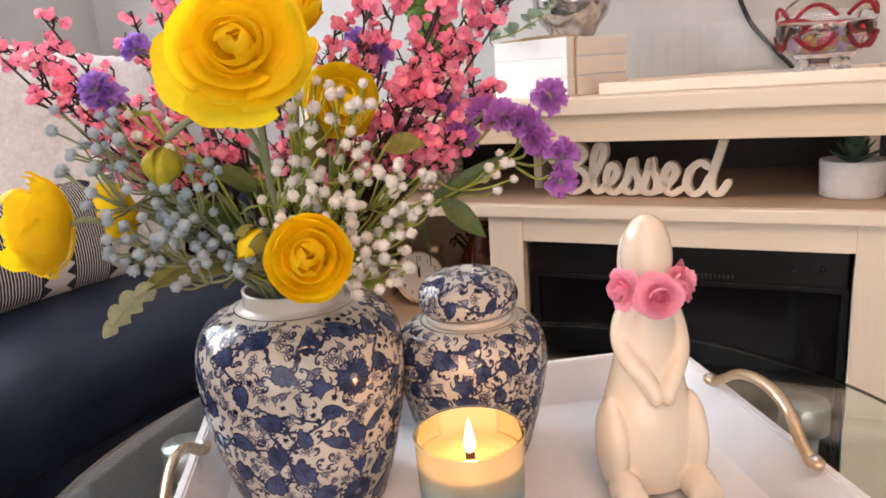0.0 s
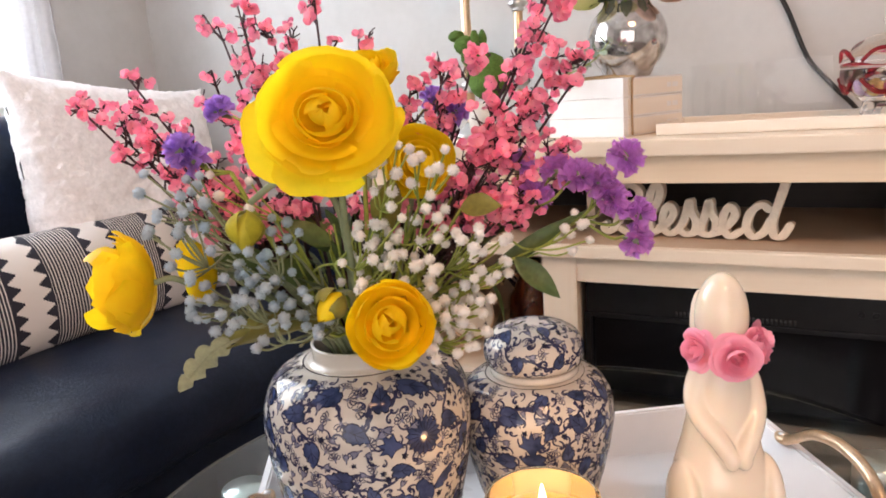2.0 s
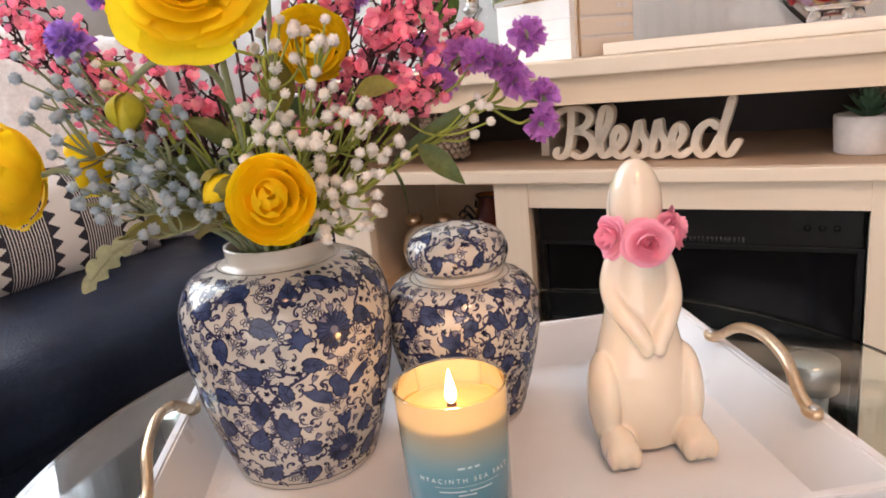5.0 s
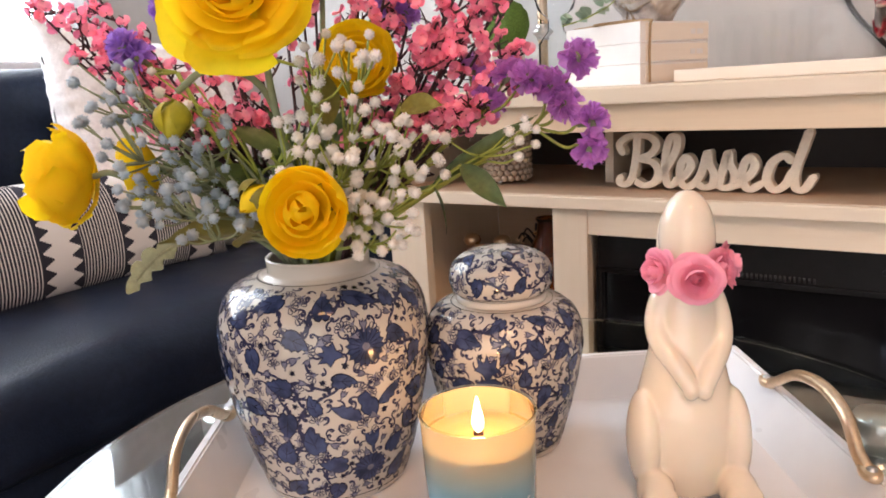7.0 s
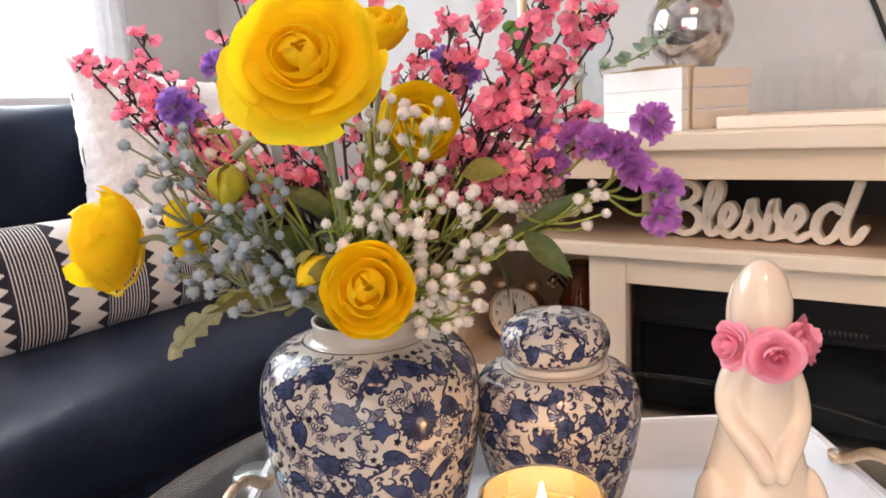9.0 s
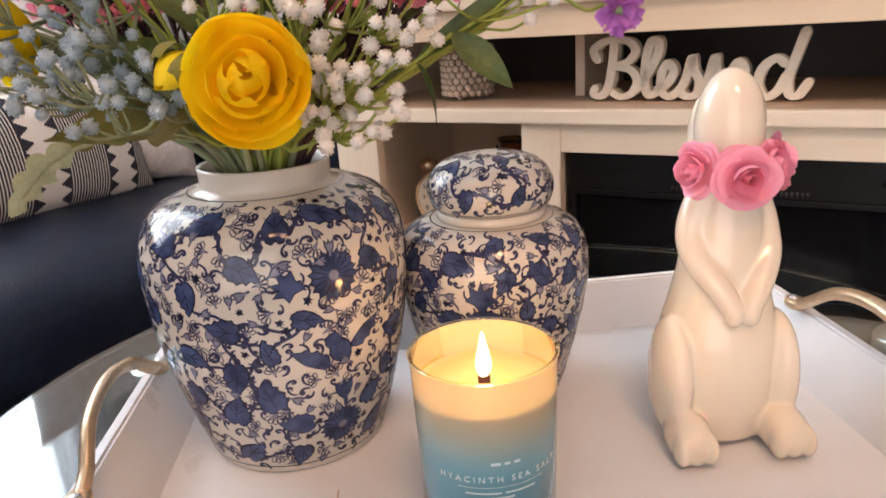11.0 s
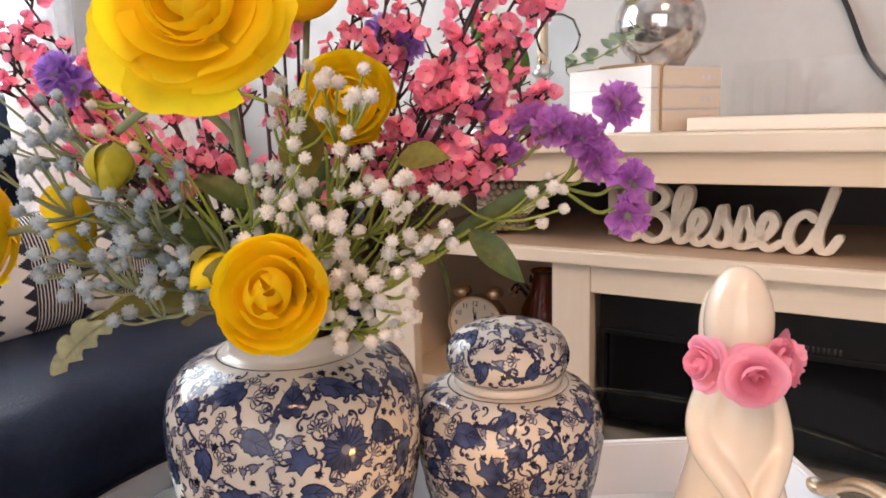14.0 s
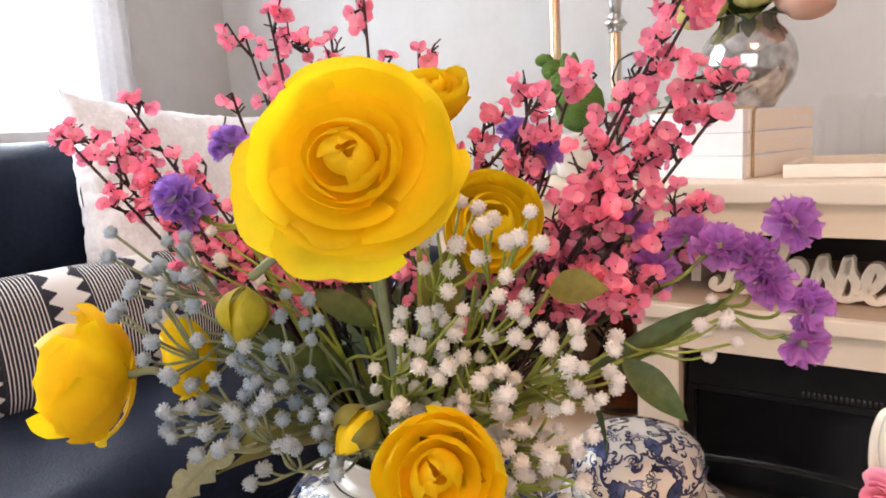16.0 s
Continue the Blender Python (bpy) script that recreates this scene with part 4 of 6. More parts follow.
part("minute_hand", tube([(0, -0.0178, cz), (-0.003, -0.0178, cz + 0.034)], 0.0018, 0.0006, 6), INK, clock)
for s in (-1, 1):
    part("bell", ball((s * 0.032, 0, cz + 0.058), 0.018, scale=(1, 1, 0.75)), GOLD, clock)
    part("foot", tube([(s * 0.028, 0, 0.0), (s * 0.024, 0, 0.018)], 0.004, 0.005, 8), GOLD, clock)
bottle = thing("amber_vase", "amber brown glass vase in the cubby", "vase", CONSOLE @ pose(-0.150, 0.17, 0.392))
part("body", lathe([(0.028, 0.0), (0.040, 0.004), (0.046, 0.05), (0.040, 0.10), (0.022, 0.135), (0.019, 0.16), (0.024, 0.168), (0.021, 0.168), (0.016, 0.158), (0.018, 0.136), (0.036, 0.10), (0.041, 0.05), (0.03, 0.010)], 40), AMBER, bottle)
frame_ob = thing("gold_ornament", "dark metal ornament with small gold beads in the cubby", "ornament", CONSOLE @ pose(-0.205, 0.24, 0.392))
part("stem", tube([(0, 0, 0.0), (0.0, 0, 0.14)], 0.006, 0.004, 8), GOLD, frame_ob)
for k in range(9):
    a = k * 0.7
    part("loop", tube(smooth_path([(0, 0, 0.03 + 0.012 * k), (0.03 * math.cos(a), 0.02 * math.sin(a), 0.06 + 0.012 * k), (0.045 * math.cos(a), 0.03 * math.sin(a), 0.05 + 0.011 * k)], 5), 0.002, seg=6), BLACK, frame_ob)
    part("bead", ball((0.045 * math.cos(a), 0.03 * math.sin(a), 0.05 + 0.011 * k), 0.0045), GOLD, frame_ob)


def candlestick(u, v, label, top, knops):
    """A gold column on a silver foot, with crystal rings, and a silver dish at its top."""
    ob = thing("candlestick", label, "candlestick", CONSOLE @ pose(u, v, 0.797), group="tall candlesticks")
    part("base", lathe([(0.040, 0.0), (0.042, 0.003), (0.040, 0.008), (0.018, 0.018), (0.010, 0.03)], 40, cap_top=True), STEEL, ob)
    part("column", lathe([(0.0085, 0.03), (0.0085, 0.10), (0.0092, 0.102), (0.0092, top - 0.10), (0.0085, top - 0.098), (0.0085, top - 0.045)], 28, cap_top=True), GOLD, ob, "polished gold column")
    for z in knops:
        part("knop", lathe([(0.0095, z - 0.014), (0.0125, z - 0.012), (0.0100, z - 0.009), (0.014, z - 0.006), (0.0195, z), (0.014, z + 0.006), (0.0100, z + 0.009), (0.0125, z + 0.012), (0.0095, z + 0.014)], 24, cap_top=True), STEEL, ob, "turned silver ring")
    part("cup", lathe([(0.0088, top - 0.046), (0.0100, top - 0.030), (0.0150, top - 0.010), (0.0170, top - 0.004)], 28, cap_top=True), STEEL, ob, "flared silver socket")
    part("dish", lathe([(0.016, top - 0.004), (0.036, top - 0.003), (0.044, top + 0.001), (0.0435, top + 0.003), (0.035, top + 0.0005)], 40, cap_top=True), STEEL, ob, "wide silver drip dish")
    return ob


candlestick(-0.270, 0.20, "tall gold and silver candlestick on the console top", 0.44, (0.315, 0.10))
candlestick(-0.163, 0.20, "shorter gold and silver candlestick carrying a pink candle", 0.298, (0.240, 0.10))
PINKWAX = material("pink_wax", (0.80, 0.20, 0.26), 0.45, spread=0.08, scale=120, bump=0.4, bump_scale=120, sss=0.3)
pillar = thing("pillar_candle", "short pink pillar candle on the silver dish", "candle", CONSOLE @ pose(-0.163, 0.20, 0.797 + 0.2988))
part("wax", lathe([(0.030, 0.0), (0.0335, 0.002), (0.0345, 0.006), (0.0342, 0.066), (0.031, 0.0685), (0.004, 0.066)], 40, cap_top=True), PINKWAX, pillar)
part("wick", tube([(0, 0, 0.0655), (0.0005, 0, 0.071), (0.002, 0, 0.076)], 0.0009), TWIG, pillar)
moss = thing("moss_topiary", "small moss covered animal figure in a white pot", "topiary", CONSOLE @ pose(-0.200, 0.12, 0.797))
bm = ball((0.008, 0, 0.112), 0.042, scale=(0.92, 0.8, 1.0), sub=4)
ball((-0.020, 0, 0.150), 0.023, bm, 4, (1.0, 0.85, 0.95))
ball((-0.036, 0, 0.170), 0.019, bm, 4, (1.05, 0.85, 0.9))
ball((-0.052, 0, 0.187), 0.013, bm, 3, (1.2, 0.85, 0.8))
for q in (-1, 1):
    ball((-0.008 + q * 0.004, q * 0.008, 0.178), 0.0088, bm, 3, (0.9, 0.6, 1.9))
for v in bm.verts:
    v.co += 0.0022 * Vector((noise.noise(v.co * 300), noise.noise(v.co * 300 + Vector((5, 0, 0))), noise.noise(v.co * 300 + Vector((0, 7, 0)))))
part("figure", bm, MOSS, moss)
part("pot", lathe([(0.024, 0.0), (0.030, 0.002), (0.036, 0.06), (0.038, 0.062), (0.038, 0.07), (0.034, 0.07), (0.033, 0.062)], 36, cap_top=True), PLASTER, moss)
cloche = thing("glass_bottle", "clear glass bottle with a bulbous stopper behind the flowers", "bottle", CONSOLE @ pose(-0.105, 0.13, 0.797))
ob = part("body", lathe([(0.026, 0.0), (0.030, 0.003), (0.030, 0.075), (0.014, 0.095), (0.013, 0.115), (0.030, 0.13), (0.036, 0.15), (0.026, 0.175), (0.008, 0.185)], 36, cap_top=True), BOTTLE, cloche)
ob.visible_shadow = False


# ---- blue and white jars ----
JAR1, JAR2 = (-0.139, 0.580), (0.009, 0.640)
BODY1 = [(0.056, 0.0), (0.0605, 0.0012), (0.0625, 0.004), (0.0655, 0.014), (0.0735, 0.040), (0.0810, 0.072), (0.0862, 0.102), (0.0884, 0.128), (0.0875, 0.147), (0.0830, 0.163), (0.0735, 0.175), (0.0590, 0.1815), (0.0470, 0.1845)]
NECK1 = [(0.0470, 0.1846), (0.0432, 0.1850), (0.0425, 0.188), (0.0430, 0.1975), (0.0432, 0.199), (0.0412, 0.1993), (0.0395, 0.1975), (0.0390, 0.186), (0.070, 0.165), (0.078, 0.12), (0.058, 0.02)]
BODY2 = [(0.046, 0.0), (0.0495, 0.0012), (0.0508, 0.004), (0.0540, 0.015), (0.0610, 0.040), (0.0670, 0.066), (0.0710, 0.088), (0.0720, 0.103), (0.0700, 0.117), (0.0640, 0.129), (0.0540, 0.136), (0.0430, 0.1385)]
LID2 = [(0.0405, 0.1388), (0.0412, 0.140), (0.0412, 0.144), (0.0400, 0.1452), (0.0440, 0.150), (0.0462, 0.157), (0.0458, 0.165), (0.0415, 0.174), (0.0320, 0.1808), (0.0180, 0.1842), (0.0050, 0.1850)]


def dense(profile, step=0.002):
    """The profile resampled as a smooth curve; also its length along the surface."""
    p = smooth_path([(r, 0, z) for r, z in profile], 10)
    out, run = [], 0.0
    for i, q in enumerate(p):
        run += (q - p[i - 1]).length if i else 0
        out.append((q.x, q.z, run))
    return out


class Skin:
    """The side of a turned pot: length along the profile and angle give a place on it."""
    def __init__(self, profile):
        self.t = dense(profile)
        self.n = self.t[-1][2]

    def at(self, s, angle, lift):
        s = max(0.0, min(self.n - 1e-6, s))
        for a, b in zip(self.t, self.t[1:]):
            if b[2] >= s:
                break
        f = (s - a[2]) / max(1e-9, b[2] - a[2])
        r, z = a[0] + f * (b[0] - a[0]), a[1] + f * (b[1] - a[1])
        d = Vector((b[0] - a[0], b[1] - a[1])).normalized()
        nr, nz = d.y, -d.x
        r, z = r + lift * nr, z + lift * nz
        return Vector((r * math.cos(angle), r * math.sin(angle), z)), r

    def of_z(self, z):
        return min(self.t, key=lambda q: abs(q[1] - z))[2]


LEAF_SHAPE = [(0.16, 1.06), (0.30, 0.82), (0.27, 0.66), (0.52, 0.54), (0.45, 0.36), (0.66, 0.18), (0.56, 0.02), (0.64, -0.22), (0.48, -0.34), (0.44, -0.54), (0.22, -0.60), (0.05, -0.48),
              (-0.10, -0.64), (-0.34, -0.58), (-0.54, -0.32), (-0.58, 0.0), (-0.46, 0.34), (-0.26, 0.66), (-0.03, 0.90)]
TULIP = [(0.0, 1.0), (0.14, 0.55), (0.50, 0.90), (0.46, 0.25), (0.30, -0.10), (0.12, -0.30), (0.10, -0.90), (-0.10, -0.90), (-0.12, -0.30), (-0.30, -0.10), (-0.46, 0.25), (-0.50, 0.90), (-0.14, 0.55)]
BODY_SHAPE = [(0.0, 1.0), (0.30, 0.92), (0.42, 0.60), (0.36, 0.30), (0.55, 0.05), (0.52, -0.35), (0.30, -0.75), (0.0, -1.0), (-0.30, -0.75), (-0.52, -0.35), (-0.55, 0.05), (-0.36, 0.30), (-0.42, 0.60), (-0.30, 0.92)]
WING_SHAPE = [(0.0, 1.1), (0.22, 0.70), (0.40, 0.62), (0.36, 0.34), (0.54, 0.20), (0.44, -0.06), (0.56, -0.26), (0.40, -0.50), (0.16, -0.74), (-0.06, -0.60), (-0.14, -0.20), (-0.20, 0.20), (-0.14, 0.66)]
BUD_SHAPE = [(0.0, 1.0), (0.16, 0.45), (0.62, 0.75), (0.50, 0.20), (0.80, -0.05), (0.30, -0.25), (0.10, -0.70), (-0.10, -0.70), (-0.30, -0.25), (-0.80, -0.05), (-0.50, 0.20), (-0.62, 0.75), (-0.16, 0.45)]
DAISY = [(math.cos(2 * math.pi * i / 36) * (1.0 if i % 2 else 0.80), math.sin(2 * math.pi * i / 36) * (1.0 if i % 2 else 0.80)) for i in range(36)]


def patch(bm, skin, s, angle, shape, size, turn, lift, grow=0.0, sx=1.0):
    """A painted shape laid on the pot round its own centre, in rings so that it follows the curve."""
    c, si = math.cos(turn), math.sin(turn)
    r = max(0.01, skin.at(s, angle, 0)[1])
    pts = []
    for x, y in shape:
        k = size * (1 + 0.0) + grow / max(0.2, math.hypot(x, y))
        x, y = x * k * sx, y * k
        pts.append((x * c - y * si, x * si + y * c))
    centre = bm.verts.new(skin.at(s, angle, lift)[0])
    last = None
    for f in (0.4, 0.72, 1.0):
        ring = [bm.verts.new(skin.at(s + f * y, angle + f * x / r, lift)[0]) for x, y in pts]
        n = len(ring)
        for i in range(n):
            j = (i + 1) % n
            bm.faces.new((centre, ring[i], ring[j]) if last is None else (last[i], ring[i], ring[j], last[j]))
        last = ring


def line(bm, skin, pts, width, lift):
    """A painted line through (length, angle) places."""
    last = None
    for i, (s, a) in enumerate(pts):
        s2, a2 = pts[min(i + 1, len(pts) - 1)]
        s1, a1 = pts[max(i - 1, 0)]
        r = max(0.01, skin.at(s, a, 0)[1])
        ds, da = s2 - s1, (a2 - a1) * r
        k = math.hypot(ds, da) or 1
        taper = width / 2 * (0.55 + 0.45 * math.sin(math.pi * i / max(1, len(pts) - 1)))
        pair = [bm.verts.new(skin.at(s + q * taper * da / k, a - q * taper * ds / k / r, lift)[0]) for q in (1, -1)]
        if last:
            bm.faces.new((last[0], last[1], pair[1], pair[0]))
        last = pair


def curl(bm, skin, s, a, size, turn, hand, width, lift):
    r = max(0.012, skin.at(s, a, 0)[1])
    pts = []
    for i in range(15):
        t = i / 14
        ang = turn + hand * (0.3 + 4.6 * t * t)
        rad = size * (1 - 0.80 * t)
        x = size * 1.2 * (t - 0.5) * math.cos(turn) + rad * 0.75 * math.cos(ang)
        y = size * 1.2 * (t - 0.5) * math.sin(turn) + rad * 0.75 * math.sin(ang)
        pts.append((s + y, a + x / r))
    line(bm, skin, pts, width, lift)


def fan(bm, fill, skin, s, a, size, turn):
    """A small flower drawn in line: five looped petals over a short stalk."""
    r = max(0.012, skin.at(s, a, 0)[1])
    for e in (-1.1, -0.55, 0.0, 0.55, 1.1):
        pts = []
        for i in range(9):
            q = 2 * math.pi * i / 8
            x, y = 0.22 * size * math.sin(q), size * (0.62 - 0.38 * math.cos(q))
            g = turn + e
            pts.append((s + x * math.sin(g) + y * math.cos(g), a + (x * math.cos(g) - y * math.sin(g)) / r))
        line(bm, skin, pts, 0.0008, 0.0003)
    line(bm, skin, [(s - f * size * math.cos(turn), a + f * size * math.sin(turn) / r) for f in (-0.2, 0.2, 0.5)], 0.0012, 0.0003)
    patch(fill, skin, s, a, DAISY, size * 0.22, 0, 0.0004)


def decorate(parent, skin, s0, s1, seed, leaf=0.0105, gap=0.0235, features=(), pale=0.45):
    """Leaves, buds and scrolling tendrils painted round a pot."""
    rng = random.Random(seed)
    ink, blue, wash, vines = bmesh.new(), bmesh.new(), bmesh.new(), bmesh.new()
    taken, tips = [], []

    def free(s, a, d):
        p = skin.at(s, a, 0)[0]
        return all((p - q).length > d + e for q, e in taken)

    for s, a, shape, size, turn in features:
        patch(ink, skin, s, a, shape, size, turn, 0.00025, 0.0009)
        patch(blue, skin, s, a, shape, size, turn, 0.00045)
        taken.append((skin.at(s, a, 0)[0], size * 0.8))
        if shape is DAISY:
            patch(wash, skin, s, a, DAISY, size * 0.22, 0, 0.0007)
            for k in range(18):
                q = 2 * math.pi * k / 18
                r = skin.at(s, a, 0)[1]
                line(ink, skin, [(s + f * size * math.sin(q), a + f * size * math.cos(q) / r) for f in (0.3, 0.6, 0.92)], 0.0006, 0.0007)
    for _ in range(2600):
        s, a = rng.uniform(s0, s1), rng.uniform(0, 2 * math.pi)
        size = leaf * rng.uniform(0.78, 1.12)
        if not free(s, a, gap * 0.5):
            continue
        taken.append((skin.at(s, a, 0)[0], gap * 0.5))
        turn = rng.uniform(0, 6.28)
        size = min(size, (s - s0 + 0.004), (s1 - s + 0.004))
        if size < 0.004:
            continue
        sx = rng.uniform(0.75, 1.05)
        tips.append((s, a, size))
        patch(ink, skin, s, a, LEAF_SHAPE, size, turn, 0.00025, 0.0011, sx)
        patch(blue, skin, s, a, LEAF_SHAPE, size, turn, 0.00045, 0, sx)
        r = max(0.012, skin.at(s, a, 0)[1])
        for e in (0.0, 0.7, -0.7):
            dx, dy = math.sin(e), math.cos(e)
            x, y = dx * math.cos(turn) - dy * math.sin(turn), dx * math.sin(turn) + dy * math.cos(turn)
            line(ink, skin, [(s + f * size * y, a + f * size * x / r) for f in (-0.3 if e == 0 else 0.0, 0.3, 0.75)], 0.0006, 0.0007)
    for s, a, size in tips:
        # stems that wander from leaf to leaf, with short hooks
        here = skin.at(s, a, 0)[0]
        for s2, a2, _ in sorted(tips, key=lambda q: (skin.at(q[0], q[1], 0)[0] - here).length)[1:3]:
            da = (a2 - a + math.pi) % (2 * math.pi) - math.pi
            r = max(0.012, skin.at(s, a, 0)[1])
            sway, ph = rng.uniform(0.002, 0.0048), rng.choice((0, math.pi))
            ln = math.hypot(s2 - s, da * r) or 1
            pts = []
            for i in range(13):
                t = i / 12
                o = sway * math.sin(2 * math.pi * t + ph)
                pts.append((s + (s2 - s) * t + o * da * r / ln, a + da * t - o * (s2 - s) / ln / r))
            line(vines, skin, pts, 0.0022, 0.00022)
            for i in (3, 6, 9):
                curl(vines, skin, pts[i][0] + rng.uniform(-0.0025, 0.0025), pts[i][1] + rng.uniform(-0.0025, 0.0025) / r, rng.uniform(0.0038, 0.0062), rng.uniform(0, 6.28), rng.choice((-1, 1)), 0.0021, 0.00024)
    leaves = list(taken)
    small = []
    for _ in range(9000):
        s, a = rng.uniform(s0 - 0.003, s1 + 0.003), rng.uniform(0, 2 * math.pi)
        p = skin.at(s, a, 0)[0]
        if any((p - q).length < e * 0.92 for q, e in leaves) or any((p - q).length < 0.0062 for q in small):
            continue
        small.append(p)
        kind = rng.random()
        turn = rng.uniform(0, 6.28)
        if kind < 0.52:
            curl(vines, skin, s, a, rng.uniform(0.0068, 0.0105), turn, rng.choice((-1, 1)), rng.uniform(0.0017, 0.0024), 0.0003)
        elif kind < 0.72:
            fan(vines, wash, skin, s, a, rng.uniform(0.0055, 0.0080), turn)
        elif kind < 0.90:
            z = rng.uniform(0.0042, 0.0060)
            patch(vines, skin, s, a, TULIP, z, turn, 0.0003, 0.0006)
            patch(wash, skin, s, a, TULIP, z * 0.8, turn, 0.0005)
        else:
            patch(ink, skin, s, a, BUD_SHAPE, rng.uniform(0.0032, 0.0046), turn, 0.0003)
    for name, b, mat in (("painted_outline", ink, INK), ("painted_leaf", blue, BLUE), ("painted_bud", wash, WASH), ("painted_tendril", vines, VINE)):
        tagged(part(name, b, mat, parent), kind="stuff")


def bands(parent, skin, places, width=0.0011):
    b = bmesh.new()
    for s in places:
        line(b, skin, [(s, 2 * math.pi * i / 72) for i in range(73)], width, 0.0004)
    tagged(part("painted_band", b, INK, parent), kind="stuff")


jar_one = thing("ginger_jar", "blue and white porcelain ginger jar used as a flower vase", "vase", pose(*JAR1, TRAY_Z), group="blue and white jars")
skin1 = Skin(BODY1)
part("body", lathe([(r, z) for r, z, _ in skin1.t] + NECK1, 96), PORCELAIN, jar_one)


def angle_of(jar, x, y):
    return math.atan2(y - jar[1], x - jar[0])


FRONT1 = angle_of(JAR1, -0.088, 0.514)
f1 = [(skin1.of_z(0.142), angle_of(JAR1, -0.086, 0.512), DAISY, 0.0155, 0.0), (skin1.of_z(0.140), FRONT1 - 0.30, BUD_SHAPE, 0.0115, 1.4),
      (skin1.of_z(0.093), FRONT1, BODY_SHAPE, 0.0125, 0.5), (skin1.of_z(0.088), FRONT1 - 0.20, WING_SHAPE, 0.0150, 0.9), (skin1.of_z(0.100), FRONT1 + 0.19, WING_SHAPE, 0.0140, -1.0),
      (skin1.of_z(0.034), FRONT1 + 0.02, DAISY, 0.0145, 0.0), (skin1.of_z(0.058), FRONT1 + 0.04, TULIP, 0.0115, 0.1), (skin1.of_z(0.048), FRONT1 + 0.30, LEAF_SHAPE, 0.012, -0.7), (skin1.of_z(0.044), FRONT1 - 0.34, LEAF_SHAPE, 0.013, 1.5)]
decorate(jar_one, skin1, skin1.of_z(0.012), skin1.of_z(0.1815), 3, 0.0140, 0.0248, f1)
bands(jar_one, skin1, (skin1.of_z(0.008), skin1.n - 0.004))

jar_two = thing("ginger_jar", "smaller lidded blue and white porcelain ginger jar", "jar", pose(*JAR2, TRAY_Z), group="blue and white jars")
skin2 = Skin(BODY2)
part("body", lathe([(r, z) for r, z, _ in skin2.t], 96, cap_top=True), PORCELAIN, jar_two)
decorate(jar_two, skin2, skin2.of_z(0.012), skin2.of_z(0.1358), 8, 0.0122, 0.0222, [(skin2.of_z(0.098), angle_of(JAR2, 0.0, 0.57), BUD_SHAPE, 0.0135, 0.0), (skin2.of_z(0.083), angle_of(JAR2, 0.003, 0.57), LEAF_SHAPE, 0.0125, 1.5)], 0.7)
bands(jar_two, skin2, (skin2.of_z(0.008), skin2.n - 0.003))
skin3 = Skin(LID2[3:])
lid = part("lid", lathe([(r, z) for r, z in LID2[:4]] + [(r, z) for r, z, _ in skin3.t], 80, cap_top=True), PORCELAIN, jar_two, "domed porcelain lid")
decorate(lid, skin3, 0.008, skin3.n - 0.006, 21, 0.0105, 0.0290)
bands(lid, skin3, (0.0015, 0.004), 0.0009)

# ---- candle ----
candle = thing("candle", "lit candle in a teal frosted glass tumbler with printed label", "candle", pose(0.001, 0.473, TRAY_Z))
CH = 0.1095
TEAL = bpy.data.materials.new("teal_frosted_glass")
TEAL.use_nodes = True
tn, tlk = TEAL.node_tree.nodes, TEAL.node_tree.links
tb = tn["Principled BSDF"]
tb.inputs["Roughness"].default_value, tb.inputs["Coat Weight"].default_value = 0.25, 0.6
tco, tsep, tr = tn.new("ShaderNodeTexCoord"), tn.new("ShaderNodeSeparateXYZ"), tn.new("ShaderNodeValToRGB")
tmap, tfade = tn.new("ShaderNodeMapRange"), tn.new("ShaderNodeMapRange")
tmap.inputs["From Max"].default_value = 0.075
tfade.interpolation_type = "SMOOTHSTEP"
tfade.inputs["From Min"].default_value, tfade.inputs["From Max"].default_value = 0.054, 0.090
tlk.new(tco.outputs["Object"], tsep.inputs[0])
for node in (tmap, tfade):
    tlk.new(tsep.outputs["Z"], node.inputs["Value"])
tlk.new(tmap.outputs["Result"], tr.inputs["Fac"])
tr.color_ramp.elements[0].color, tr.color_ramp.elements[1].color = (0.016, 0.13, 0.22, 1), (0.15, 0.32, 0.37, 1)
tlk.new(tr.outputs["Color"], tb.inputs["Base Color"])
ttr, tgl, tfr, tclear, thaze, tmx = (tn.new("ShaderNode" + k) for k in ("BsdfTransparent", "BsdfGlossy", "Fresnel", "MixShader", "MixShader", "MixShader"))
thz = tn.new("ShaderNodeBsdfTranslucent")
# yellow-brown haze: the glow of the lit wax is put into this colour
thz.inputs["Color"].default_value = (0.36, 0.30, 0.16, 1)
ttr.inputs["Color"].default_value = (0.98, 1.0, 0.97, 1)
tgl.inputs["Roughness"].default_value = 0.03
thaze.inputs[0].default_value = 0.92
tlk.new(ttr.outputs[0], thaze.inputs[1])
tdf, tboth = tn.new("ShaderNodeBsdfDiffuse"), tn.new("ShaderNodeMixShader")
# frost yellowed for the same candle glow
tdf.inputs["Color"].default_value = (0.64, 0.60, 0.43, 1)
tboth.inputs[0].default_value = 0.55
tlk.new(thz.outputs[0], tboth.inputs[1])
tlk.new(tdf.outputs[0], tboth.inputs[2])
tlk.new(tboth.outputs[0], thaze.inputs[2])
tlk.new(tfr.outputs[0], tclear.inputs[0])
tlk.new(thaze.outputs[0], tclear.inputs[1])
tlk.new(tgl.outputs[0], tclear.inputs[2])
tlk.new(tfade.outputs["Result"], tmx.inputs[0])
tlk.new(tb.outputs[0], tmx.inputs[1])
tlk.new(tclear.outputs[0], tmx.inputs[2])
tlk.new(tmx.outputs[0], tn["Material Output"].inputs[0])


